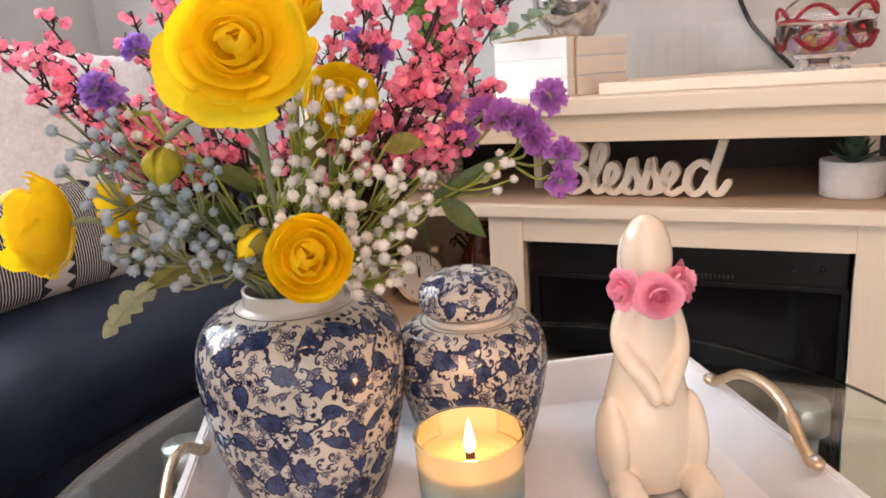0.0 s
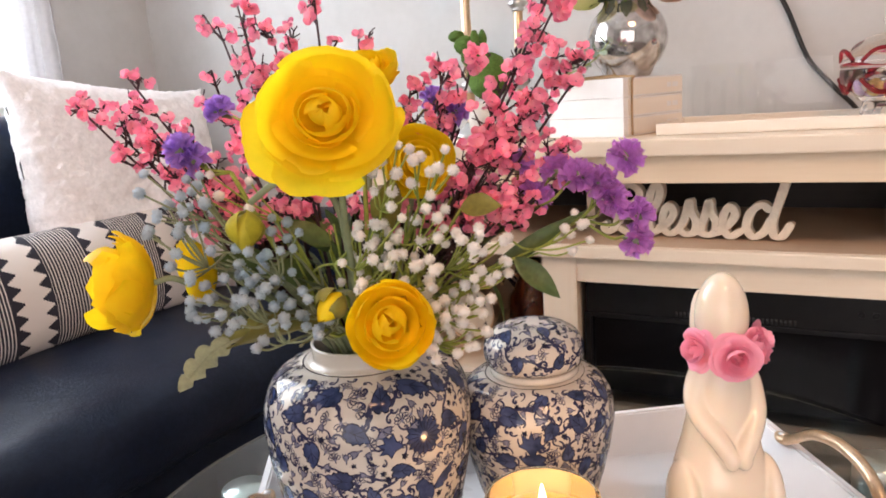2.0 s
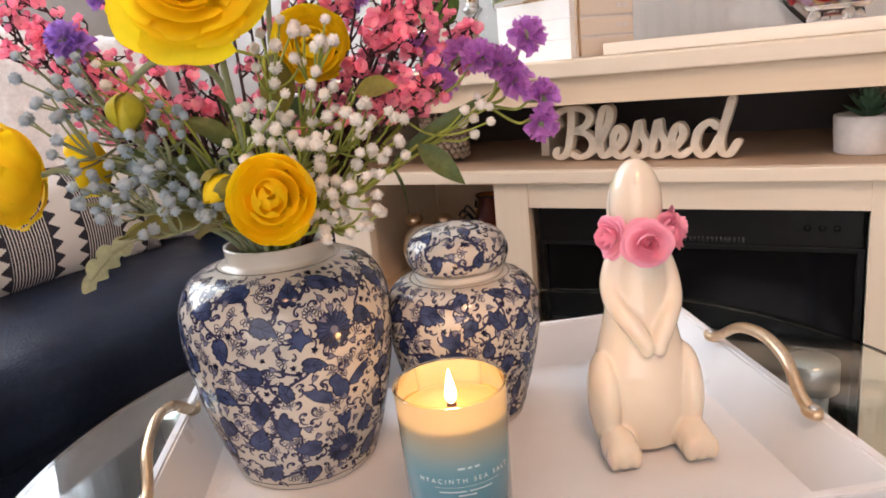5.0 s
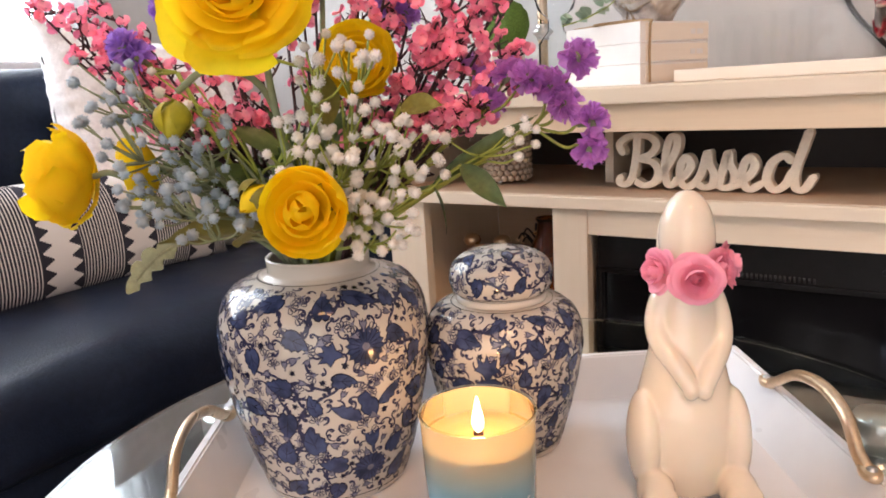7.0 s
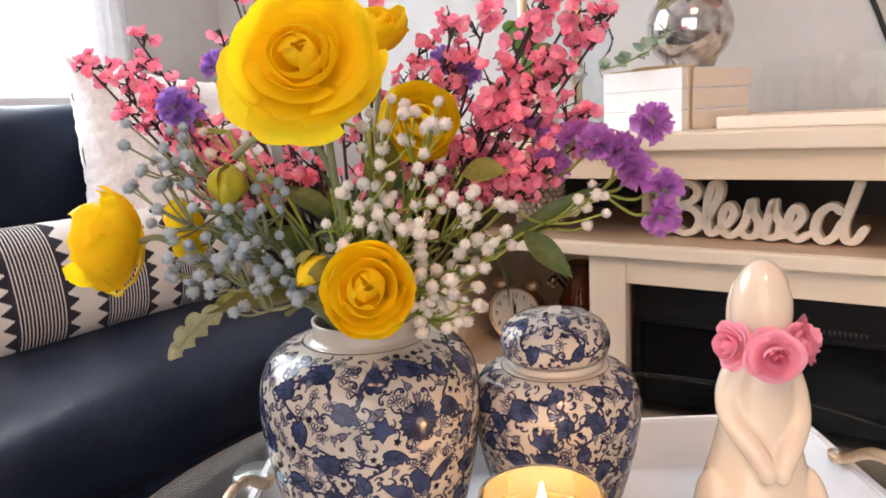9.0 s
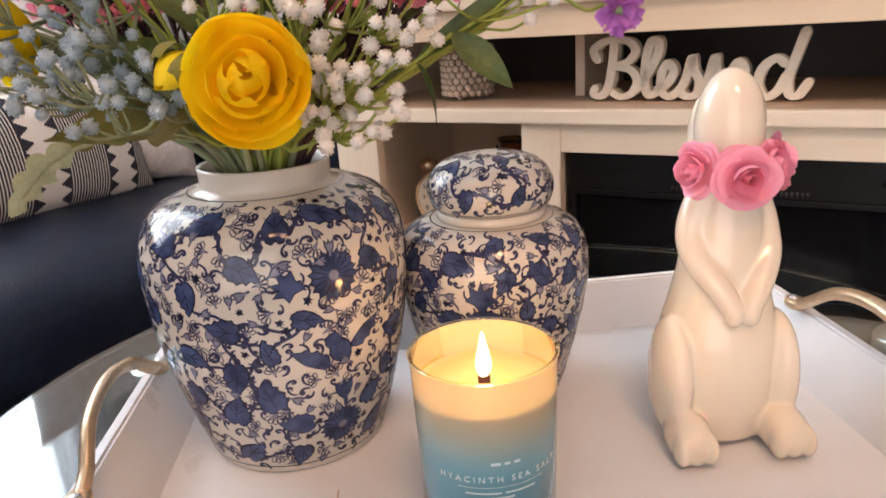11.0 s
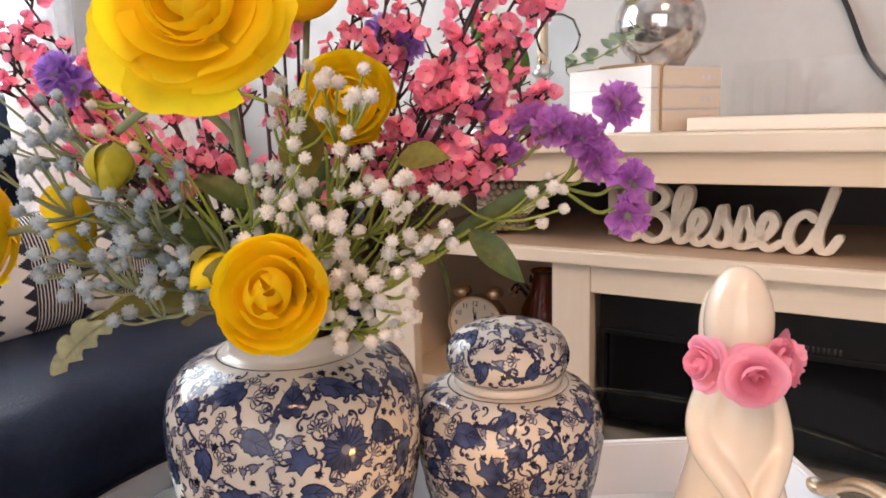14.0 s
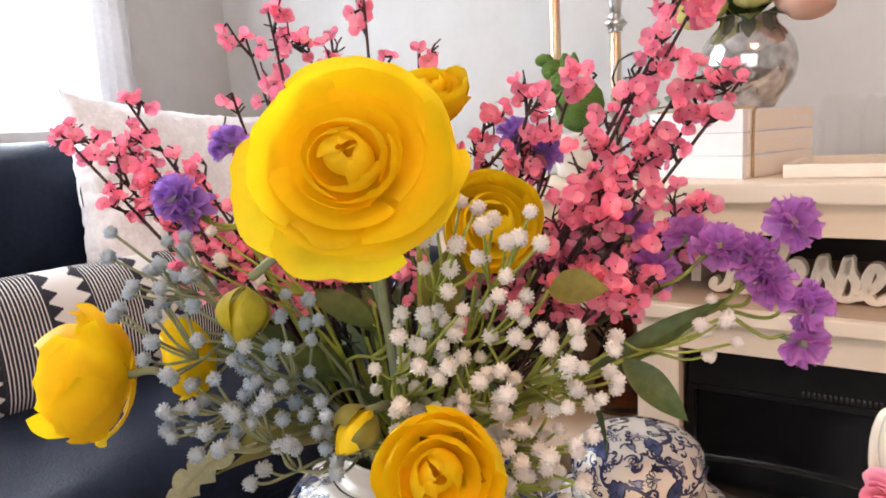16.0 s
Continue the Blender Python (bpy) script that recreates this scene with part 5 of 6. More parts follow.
def cr(z):
    return 0.0378 + 0.0024 * z / CH


WAXZ = 0.0905
wall_glass = part("glass_tumbler", lathe([(0.030, 0.0), (0.0355, 0.0012), (cr(0.004), 0.005), (cr(0.04), 0.04), (cr(0.070), 0.070), (cr(WAXZ), WAXZ), (cr(CH), CH - 0.001)], 72), TEAL, candle, "teal tinted glass fading to a haze that holds the wax's glow as colour")
wall_glass.visible_shadow = False
rim = part("glass_rim", tube([(cr(CH) * math.cos(2 * math.pi * i / 72) - 0, cr(CH) * math.sin(2 * math.pi * i / 72), CH - 0.0006) for i in range(73)], 0.0011, seg=8), glass("rim_glass", (0.9, 0.97, 0.93)), candle, "rounded clear glass lip")
rim.visible_shadow = False
GLOWWAX = bpy.data.materials.new("glowing_wax")
GLOWWAX.use_nodes = True
gb = GLOWWAX.node_tree.nodes["Principled BSDF"]
gb.inputs["Base Color"].default_value = (0.54, 0.38, 0.20, 1)
gb.inputs["Roughness"].default_value, gb.inputs["Subsurface Weight"].default_value = 0.35, 1.0
gb.inputs["Subsurface Radius"].default_value, gb.inputs["Subsurface Scale"].default_value = (1.0, 0.6, 0.25), 0.03
part("wax", lathe([(0.032, 0.0035), (0.0352, 0.0055), (cr(0.02) - 0.0014, 0.02), (cr(0.07) - 0.0014, 0.07), (cr(WAXZ) - 0.0014, WAXZ - 0.0022), (cr(WAXZ) - 0.0015, WAXZ - 0.0008), (cr(WAXZ) - 0.0022, WAXZ - 0.0012), (cr(WAXZ) - 0.0045, WAXZ - 0.0030), (0.030, WAXZ - 0.0034), (0.020, WAXZ - 0.0035), (0.003, WAXZ - 0.0036)], 64, cap_top=True), GLOWWAX, candle, "molten cream wax")
part("wick", box(-0.0035, 0.0035, -0.0008, 0.0008, WAXZ - 0.004, WAXZ + 0.0022, 0.0004), TWIG, candle, "charred wooden wick", smooth=False)
part("flame", lathe([(0.0012, WAXZ + 0.0018), (0.0036, WAXZ + 0.005), (0.0043, WAXZ + 0.009), (0.0037, WAXZ + 0.014), (0.0022, WAXZ + 0.020), (0.0012, WAXZ + 0.0255), (0.0002, WAXZ + 0.0285)], 24, cap_top=True, sy=0.6), FLAME, candle, "bright teardrop flame").visible_shadow = False
FACE = radians(-84)


def wrap(co):
    r = cr(0.045) + 0.0003 + co.z
    a = FACE + co.x / cr(0.045)
    return Vector((r * math.cos(a), r * math.sin(a), co.y))


def label_text(text, size, z, shift=0.0, gap=1.0):
    return lettering(text, size, LETTER, candle, "label_text", None, 0.0001, lambda co: wrap(Vector((co.x + shift, co.y + z, co.z))))


label_text("H Y A C I N T H   S E A   S A L T", 0.0050, 0.0530, 0.004)
label_text("8.1 oz  /  229 g", 0.0034, 0.0235, 0.012)
bars = bmesh.new()


def bar(x0, x1, z, h=0.0009):
    n = 12
    prev = None
    for i in range(n + 1):
        x = x0 + (x1 - x0) * i / n
        pair = [bars.verts.new(wrap(Vector((x, z + q * h / 2, 0.0001)))) for q in (-1, 1)]
        if prev:
            bars.faces.new((prev[0], pair[0], pair[1], prev[1]))
        prev = pair


for x0, x1, z, h in ((-0.002, 0.003, 0.0625, 0.0016), (0.005, 0.008, 0.0625, 0.0016), (0.010, 0.0135, 0.0625, 0.0016), (-0.020, 0.028, 0.0485, 0.0003), (-0.016, 0.003, 0.0450, 0.0010), (0.005, 0.022, 0.0450, 0.0010), (-0.003, 0.010, 0.0420, 0.0010)):
    bar(x0, x1, z, h)
for i in range(20):
    bar(-0.014 + i * 0.0018, -0.013 + i * 0.0018, 0.0325, 0.0008)
part("label_bars", bars, LETTER, candle, smooth=False)

hair = part("thread", tube(smooth_path([(-0.095, 0.499, 0.4857), (-0.094, 0.491, 0.4858), (-0.088, 0.485, 0.4857), (-0.080, 0.479, 0.4857)], 6), 0.00035, seg=5), TWINE)
tagged(hair, "short loose brown thread lying on the tray", "thread")

# ---- ceramic animal figure ----
figure = bmesh.new()
lathe([(0.020, 0.002), (0.034, 0.004), (0.0390, 0.028), (0.0405, 0.050), (0.0385, 0.072), (0.0325, 0.096), (0.0280, 0.115), (0.0255, 0.135), (0.0235, 0.155), (0.0190, 0.172), (0.0155, 0.185)], 48, cap_top=True, bm=figure, sy=0.95)
ball((0, 0.000, 0.205), 0.0212, figure, 4, (0.98, 1.05, 1.75))
for s in (-1, 1):
    # raised forelegs from the shoulder to the chest, thigh and hind foot
    arm = smooth_path([(s * 0.010, -0.003, 0.172), (s * 0.0190, -0.003, 0.156), (s * 0.0236, -0.006, 0.140), (s * 0.0222, -0.015, 0.126), (s * 0.0130, -0.0270, 0.112), (s * 0.0062, -0.0320, 0.100)], 6)
    tube(arm, 0.0112, 0.0072, 16, figure)
    ball((s * 0.0052, -0.0345, 0.0965), 0.0072, figure, 3, (0.85, 0.9, 1.25))
    ball((s * 0.0345, -0.010, 0.045), 0.0215, figure, 4, (0.60, 1.25, 1.95))
    ball((s * 0.0310, -0.036, 0.014), 0.0145, figure, 4, (1.0, 1.5, 1.15))
    for toe in (-0.0088, 0.0, 0.0088):
        ball((s * 0.0310 + toe, -0.0495, 0.0125), 0.0068, figure, 3, (0.80, 1.3, 1.60))
    ball((s * 0.009, 0.020, 0.195), 0.010, figure, 3, (0.9, 0.8, 3.0))
ball((0, 0.045, 0.020), 0.015, figure, 3)
bunny = part("ceramic_figure", figure, CERAMIC, m=pose(0.1565, 0.568, TRAY_Z, 0, 0, 6))
tagged(bunny, "glossy cream ceramic standing animal figure on the tray", "figurine")
re = bunny.modifiers.new("join", "REMESH")
re.mode, re.voxel_size, re.use_smooth_shade = "VOXEL", 0.0012, True
sm2 = bunny.modifiers.new("soften", "SMOOTH")
sm2.factor, sm2.iterations = 0.6, 18

garland = thing("flower_garland", "collar of three pink foam roses round the figure's neck", "garland", pose(0.1565, 0.568, TRAY_Z + 0.180, 0, 0, 6))
FOAM = [(1.00, -0.02, -0.30, 0.74, -0.24, 4, 58, 0.12), (0.88, 0.12, -0.30, 0.70, -0.12, 4, 58, 0.10), (0.62, 0.34, -0.30, 0.70, -0.02, 3, 74, 0.06), (0.44, 0.46, -0.3, 0.56, 0.06, 3, 76, 0.04), (0.27, 0.54, -0.3, 0.38, 0.12, 2, 108, 0.03), (0.12, 0.58, -0.3, 0.20, 0.16, 2, 112, 0.0)]
for k, (x, y, z, ax, R, turn) in enumerate(((-0.001, -0.030, 0.000, (-0.14, -1, 0.12), 0.0190, 0.0), (-0.026, -0.014, 0.004, (-1.0, -0.34, 0.12), 0.0168, 0.6), (0.028, -0.010, 0.005, (1.0, -0.12, 0.14), 0.0165, 1.1), (0.018, -0.021, 0.006, (0.62, -0.85, 0.3), 0.0150, 2.0))):
    heart = part("rose", ball((0, 0, -0.003), R * 0.18), PINKFOAM, garland, "pink foam rose", m=aim((x, y, z), ax, turn))
    silk_rose(heart, R, FOAM, PINKFOAM, 31 + k, 0.22, "rose_petal")
ringp = [(0.022 * math.cos(2 * math.pi * i / 24), 0.024 * math.sin(2 * math.pi * i / 24), 0.004) for i in range(25)]
part("ribbon", tube(ringp, 0.0024, seg=8), PINKFOAM, garland)


# ---- the bouquet ----
MOUTH = Vector((JAR1[0], JAR1[1], TRAY_Z + 0.205))
rng = random.Random(77)


def stem_to(tip, lean=None, steps=6, low=0.10, bow=0.0):
    """A path from inside the jar, over its mouth, to the tip."""
    tip = Vector(tip)
    d = tip - MOUTH
    flat = Vector((d.x, d.y, 0))
    rim = MOUTH + flat.normalized() * min(0.030, flat.length * 0.4) + Vector((rng.uniform(-0.006, 0.006), rng.uniform(-0.004, 0.004), 0.0))
    base = MOUTH + Vector((-flat.normalized().x * 0.02, -flat.normalized().y * 0.02, -low))
    pts = [base, rim, rim.lerp(tip, 0.55) + Vector((0, 0, bow))]
    if lean is not None:
        pts.append(tip - Vector(lean).normalized() * 0.018)
    return smooth_path(pts + [tip], steps)


# rings of a silk flower, in units of its radius: rim radius, rim height, foot height, belly radius, belly height, petals, half width, curl of the rim
OPEN = [(1.00, 0.04, -0.46, 0.86, -0.34, 5, 50, 0.14), (0.95, 0.15, -0.44, 0.88, -0.26, 4, 62, 0.07), (0.76, 0.06, -0.38, 0.66, -0.22, 3, 66, 0.03), (0.56, 0.13, -0.32, 0.62, -0.12, 3, 80, 0.03),
        (0.40, 0.22, -0.30, 0.58, -0.04, 3, 84, 0.0), (0.24, 0.24, -0.28, 0.48, 0.06, 3, 84, 0.0), (0.02, 0.22, -0.28, 0.44, 0.20, 3, 72, 0.0)]
CUP = [(1.00, 0.14, -0.78, 1.06, -0.58, 5, 52, 0.10), (0.96, 0.28, -0.74, 1.06, -0.36, 4, 60, 0.06), (0.80, 0.28, -0.66, 0.94, -0.18, 3, 72, 0.04),
       (0.58, 0.36, -0.50, 0.76, 0.0, 3, 82, 0.02), (0.32, 0.42, -0.45, 0.62, 0.12, 3, 82, 0.0), (0.03, 0.38, -0.45, 0.56, 0.30, 3, 72, 0.0)]
FLARED = [(1.00, 0.02, -0.66, 1.00, -0.62, 5, 48, 0.14), (0.98, 0.24, -0.66, 1.04, -0.42, 5, 48, 0.12), (0.88, 0.40, -0.62, 1.00, -0.22, 5, 50, 0.08), (0.66, 0.44, -0.60, 0.84, -0.10, 4, 62, 0.03),
          (0.36, 0.46, -0.50, 0.62, 0.06, 3, 84, 0.0), (0.03, 0.42, -0.45, 0.52, 0.26, 3, 72, 0.0)]
SEPAL = leaf_mesh("sepal", 0.022, 0.011, OLIVE, -0.5, 0.2)


def ranunculus(center, axis, R, mat, label, seed, rings=CUP, stem=True, bow=0.0, extra=(), wave=0.16, oval=1.0):
    m = aim(center, axis, seed)
    if oval != 1.0:
        # lower than it is wide
        up = m.to_3x3().inverted() @ Vector((0, 0, 1))
        m = m @ Matrix.Rotation(math.atan2(up.y, up.x), 4, "Z") @ Matrix.Diagonal((oval, 1, 1, 1))
    ob = thing("ranunculus", label, "flower", m, group="yellow ranunculus flowers")
    silk_rose(ob, R, rings, mat, seed, wave)
    for dx, dz, far, f, low in extra:
        d = ob.matrix_basis.to_3x3().inverted() @ Vector((dx, 0, dz))
        turn = math.atan2(d.y, d.x)
        part_of("petal", silk_petal("petal", R * f, (far, low, -0.5, 0.7 * far, -0.45), radians(40), 0.12, mat, seed + 50 + turn, wave), mat, ob, m=Matrix.Rotation(turn, 4, "Z"))
    foot = rings[0][2] * R
    for k in range(5):
        part_of("sepal", SEPAL, OLIVE, ob, m=Matrix.Translation((0, 0, foot * 0.98)) @ Matrix.Rotation(2 * math.pi * k / 5, 4, "Z") @ Matrix.Rotation(-0.25, 4, "Y"))
    if stem:
        end = Vector(center) + Vector(axis).normalized() * foot * 0.96
        inv = ob.matrix_basis.inverted()
        part("stem", tube([inv @ p for p in stem_to(end, axis if R > 0.025 else None, bow=bow)], 0.0025, 0.0021, 10), SAGE, ob, "green flower stem")
    return ob


ranunculus((-0.1165, 0.418, 0.8735), (0.06, -1, 0.24), 0.0405, YELLOW, "large open yellow silk ranunculus flower", 1.0, rings=OPEN, wave=0.20, oval=0.88, extra=((-1, -0.30, 1.22, 1.0, -0.22), (-0.32, -1, 1.22, 1.0, -0.2), (0.9, -0.6, 1.04, 1.0, -0.14)))
ranunculus((-0.088, 0.418, 0.747), (0.06, -1, 0.20), 0.0262, YELLOW, "yellow ranunculus flower drooping over the jar's neck", 2.3, wave=0.32, bow=0.03)
ranunculus((-0.281, 0.472, 0.767), (-1, -0.25, 0.02), 0.0325, YELLOW, "yellow ranunculus flower facing out on a long stem", 3.1, rings=FLARED, wave=0.26)
ranunculus((-0.073, 0.515, 0.834), (0.15, -1, 0.25), 0.0255, ORANGE, "golden yellow ranunculus flower deep in the bouquet", 4.7)
ranunculus((-0.112, 0.565, 0.903), (0.0, -0.6, 1), 0.024, YELLOW, "yellow ranunculus flower at the bouquet's back", 5.2)
ranunculus((-0.242, 0.500, 0.768), (-1.0, -0.45, -0.15), 0.0215, YELLOW, "half-open yellow flower among grey sprigs", 6.6)


def bud(center, axis, R, mats, label, path):
    ob = thing("flower_bud", label, "flower bud", aim(center, axis), group="flower buds")
    silk_rose(ob, R, [(0.04, 1.25, -0.95, 1.30, 0.10, 3, 74, 0.0), (0.02, 1.05, -0.90, 1.15, 0.10, 3, 74, 0.0)], mats[0], center[0] * 90, 0.10)
    silk_rose(ob, R, [(0.62, 0.62, -1.02, 1.50, -0.40, 4, 38, 0.02)], mats[1], center[2] * 50, 0.12, "sepal")
    inv = ob.matrix_basis.inverted()
    part("stem", tube([inv @ p for p in smooth_path(path, 8)], 0.0026, 0.0022, 8), SAGE, ob, "curved pale green stem")
    return ob


bud((-0.185, 0.460, 0.803), (-0.15, -0.2, -1), 0.0128, (BUDGREEN, BUDGREEN), "closed olive green bud nodding on a curved stem",
    [(-0.14, 0.575, 0.64), (-0.138, 0.555, 0.70), (-0.128, 0.50, 0.79), (-0.135, 0.478, 0.825), (-0.160, 0.464, 0.832), (-0.180, 0.460, 0.820)])
bud((-0.131, 0.448, 0.752), (-0.5, -0.6, -0.5), 0.0115, (ORANGE, OLIVE), "small yellow bud in olive sepals",
    [(-0.14, 0.575, 0.62), (-0.135, 0.535, 0.70), (-0.125, 0.49, 0.745), (-0.127, 0.455, 0.758)])


# coral blossom branches
def blossom_mesh(seed, size=0.0082):
    bm = bmesh.new()
    r = random.Random(seed)
    for k in range(4):
        a = 2 * math.pi * k / 4 + r.uniform(-0.15, 0.15)
        m = Matrix.Rotation(a, 4, "Z") @ Matrix.Rotation(r.uniform(-0.95, -0.05), 4, "Y")
        grid = []
        for i in range(5):
            s = i / 4
            w = size * 0.62 * math.sin(math.pi * (0.13 + 0.72 * s)) ** 0.75
            grid.append([bm.verts.new(m @ Vector((size * (0.05 + s * 1.0) * (1 - 0.08 * abs(q)), q * w, size * (0.28 * s * s - 0.12 * abs(q) * s + r.uniform(-0.03, 0.03))))) for q in (-1, -0.4, 0.4, 1)])
        for g0, g1 in zip(grid, grid[1:]):
            for j in range(3):
                bm.faces.new((g0[j], g1[j], g1[j + 1], g0[j + 1]))
    mesh = mesh_of("blossom", bm, PINK)
    mesh.materials.append(TWIG)
    b2 = bmesh.new()
    b2.from_mesh(mesh)
    n0 = len(b2.faces)
    tube([(0, 0, -0.004), (0.0003, 0, 0.0), (0.0002, 0.0002, size * 0.12)], 0.0006, 0.0002, 5, b2)
    b2.faces.ensure_lookup_table()
    for f in b2.faces[n0:]:
        f.material_index = 1
        f.smooth = True
    b2.to_mesh(mesh)
    b2.free()
    return mesh


BLOSSOMS = [blossom_mesh(k, s) for k, s in enumerate((0.0058, 0.0063, 0.0052, 0.0060, 0.0046))]


def blossom_branch(tip, count, start=0.45, spread=0.030, seed=0, bow=0.0):
    r = random.Random(seed)
    path = stem_to(tip, bow=bow, steps=9)
    ob = thing("blossom_branch", "dark twig branch covered in coral pink silk blossoms", "flower branch", Matrix.Translation(MOUTH), group="coral blossom branches")
    path = [p - MOUTH for p in path]
    bm = tube(path, 0.0021, 0.0008, 7)
    n = len(path)
    spots = []
    for k in range(max(4, count // 3)):
        i = int(n * (start + (0.98 - start) * k / max(1, count // 3 - 1)))
        i = min(i, n - 2)
        d = (path[i + 1] - path[i]).normalized()
        side = d.orthogonal().normalized()
        side.rotate(Matrix.Rotation(r.uniform(0, 6.28), 3, d))
        out = (d * r.uniform(0.5, 1.1) + side * r.uniform(0.7, 1.1)).normalized()
        L = spread * r.uniform(0.45, 1.1) * (1.1 - 0.5 * k / max(1, count // 3))
        twig = smooth_path([path[i], path[i] + out * L * 0.5, path[i] + out * L + Vector((0, 0, 0.15 * L))], 4)
        tube(twig, 0.0011, 0.0007, 5, bm)
        for s in (0.40, 0.62, 0.82, 1.0):
            p = twig[min(len(twig) - 1, int(s * (len(twig) - 1)))]
            off = Vector((r.uniform(-1, 1), r.uniform(-1.1, 0.5), r.uniform(-0.7, 1))).normalized()
            q = p + off * r.uniform(0.004, 0.008)
            tube([p, q], 0.0006, 0.0005, 4, bm)
            if r.random() < 0.80 and (q + MOUTH).z > 0.775:
                spots.append((q, off))
            if r.random() < 0.6:
                e = p + Vector((r.uniform(-1, 1), r.uniform(-1, 1), r.uniform(-0.3, 1))).normalized() * 0.007
                tube([p, e], 0.0006, 0.0005, 4, bm)
    part("twig", bm, TWIG, ob, "dark purple-brown twig")
    spots.append((path[-1], Vector((0, -0.5, 1))))
    for q, off in spots:
        face = (off + Vector((0, -0.35, 0.15))).normalized()
        part_of("blossom", r.choice(BLOSSOMS), None, ob, m=aim(q, face, r.uniform(0, 6.28)))


for k, (tip, count, start, spread) in enumerate((
        ((-0.335, 0.56, 0.898), 27, 0.42, 0.030), ((-0.300, 0.565, 0.912), 24, 0.45, 0.028), ((-0.245, 0.60, 0.905), 24, 0.40, 0.032),
        ((-0.217, 0.60, 0.962), 27, 0.52, 0.034), ((-0.155, 0.60, 0.985), 21, 0.52, 0.028), ((-0.190, 0.59, 0.945), 24, 0.5, 0.032), ((-0.285, 0.56, 0.872), 24, 0.42, 0.03), ((0.036, 0.56, 0.945), 24, 0.5, 0.022), ((-0.119, 0.585, 0.930), 21, 0.45, 0.030),
        ((-0.028, 0.56, 0.910), 30, 0.42, 0.034), ((0.040, 0.562, 0.975), 27, 0.55, 0.020), ((0.051, 0.56, 0.907), 21, 0.5, 0.020), ((0.012, 0.556, 0.872), 27, 0.45, 0.028),
        ((0.038, 0.555, 0.838), 30, 0.42, 0.026), ((0.010, 0.535, 0.802), 24, 0.45, 0.030), ((-0.228, 0.565, 0.826), 24, 0.42, 0.032), ((-0.262, 0.57, 0.866), 27, 0.40, 0.034), ((-0.02, 0.54, 0.858), 24, 0.45, 0.034), ((-0.078, 0.562, 0.892), 24, 0.5, 0.022), ((-0.055, 0.558, 0.872), 21, 0.5, 0.024), ((-0.19, 0.56, 0.80), 18, 0.4, 0.03))):
    blossom_branch(tip, int(count * 1.5), start - 0.04, spread * 0.9, 100 + k)
    q = random.Random(300 + k)
    blossom_branch((tip[0] + q.uniform(-0.026, 0.010), tip[1] + q.uniform(-0.02, 0.02), tip[2] - q.uniform(0.004, 0.05)), int(count * 1.2), start, spread * 0.9, 200 + k, q.uniform(-0.01, 0.01))


# purple statice
def ruffle_mesh(seed, size, mat):
    """One crumpled petal that fans out along +z."""
    bm = bmesh.new()
    ph = seed * 1.7
    last = None
    for i in range(17):
        a = -1.5 + 3.0 * i / 16
        wave = 0.20 * math.sin(i * 0.85 + ph)
        ring_v = [bm.verts.new((size * t * 0.75 * math.sin(a), size * t * (0.45 * math.cos(a) + wave * t), size * t * (0.85 + 0.10 * math.sin(i * 0.9 + ph) * t))) for t in (0.12, 0.55, 0.85, 1.0)]
        if last:
            for j in range(3):
                bm.faces.new((last[j], ring_v[j], ring_v[j + 1], last[j + 1]))
        last = ring_v
    return mesh_of("ruffled_petal", bm, mat)


RUFFLES = [ruffle_mesh(k, 0.0128, PURPLE) for k in range(4)]
RUFFLES_W = [ruffle_mesh(19 + k, 0.0105, VIOLET) for k in range(4)]
RUFFLES_V = [ruffle_mesh(9 + k, 0.0122, VIOLET) for k in range(4)]
CALYX = mesh_of("calyx", tube([(0, 0, -0.010), (0, 0, -0.004), (0, 0, 0.004)], 0.0012, 0.0042, 8), SAGE)


def statice(label, heads, hub, mesh_set, seed):
    r = random.Random(seed)
    ob = thing("statice_stem", label, "flower", Matrix.Translation(MOUTH), group="purple statice stems")
    hub = Vector(hub)
    bm = tube([p - MOUTH for p in stem_to(hub)], 0.0024, 0.0018, 8)
    for h in heads:
        h = Vector(h)
        away = (h - hub).normalized()
        tube([p - MOUTH for p in smooth_path([hub, hub.lerp(h, 0.55) + Vector((0, 0, -0.006)), h - away * 0.008], 5)], 0.0013, 0.0010, 6, bm)
    part("stem", bm, STEM, ob)
    for h in heads:
        away = (Vector(h) - hub).normalized()
        axis = (away + Vector((0.1, -0.5, 0.3))).normalized()
        m = aim(Vector(h) - MOUTH, axis, r.uniform(0, 6.28))
        bloom = part_of("bloom", CALYX, None, ob, m=m)
        for k in range(19):
            d = Vector((r.uniform(-1, 1), r.uniform(-1, 1), r.uniform(-0.1, 1.2))).normalized()
            part_of("ruffled_petal", r.choice(mesh_set), None, bloom, m=aim((0, 0, 0), d, r.uniform(0, 6.28)))


statice("purple statice spray with ruffled silk blooms", [(0.000, 0.572, 0.822), (0.012, 0.560, 0.800), (0.028, 0.556, 0.818), (0.042, 0.54, 0.814)], (-0.005, 0.56, 0.785), RUFFLES, 1)
statice("purple statice spray arching out over the jars", [(0.057, 0.54, 0.808), (0.077, 0.54, 0.826), (0.066, 0.54, 0.796), (0.084, 0.54, 0.782), (0.083, 0.54, 0.764)], (0.044, 0.55, 0.780), RUFFLES, 2)
statice("violet statice bloom among coral branches", [(-0.243, 0.513, 0.854), (-0.236, 0.516, 0.846)], (-0.215, 0.53, 0.835), RUFFLES_V, 3)
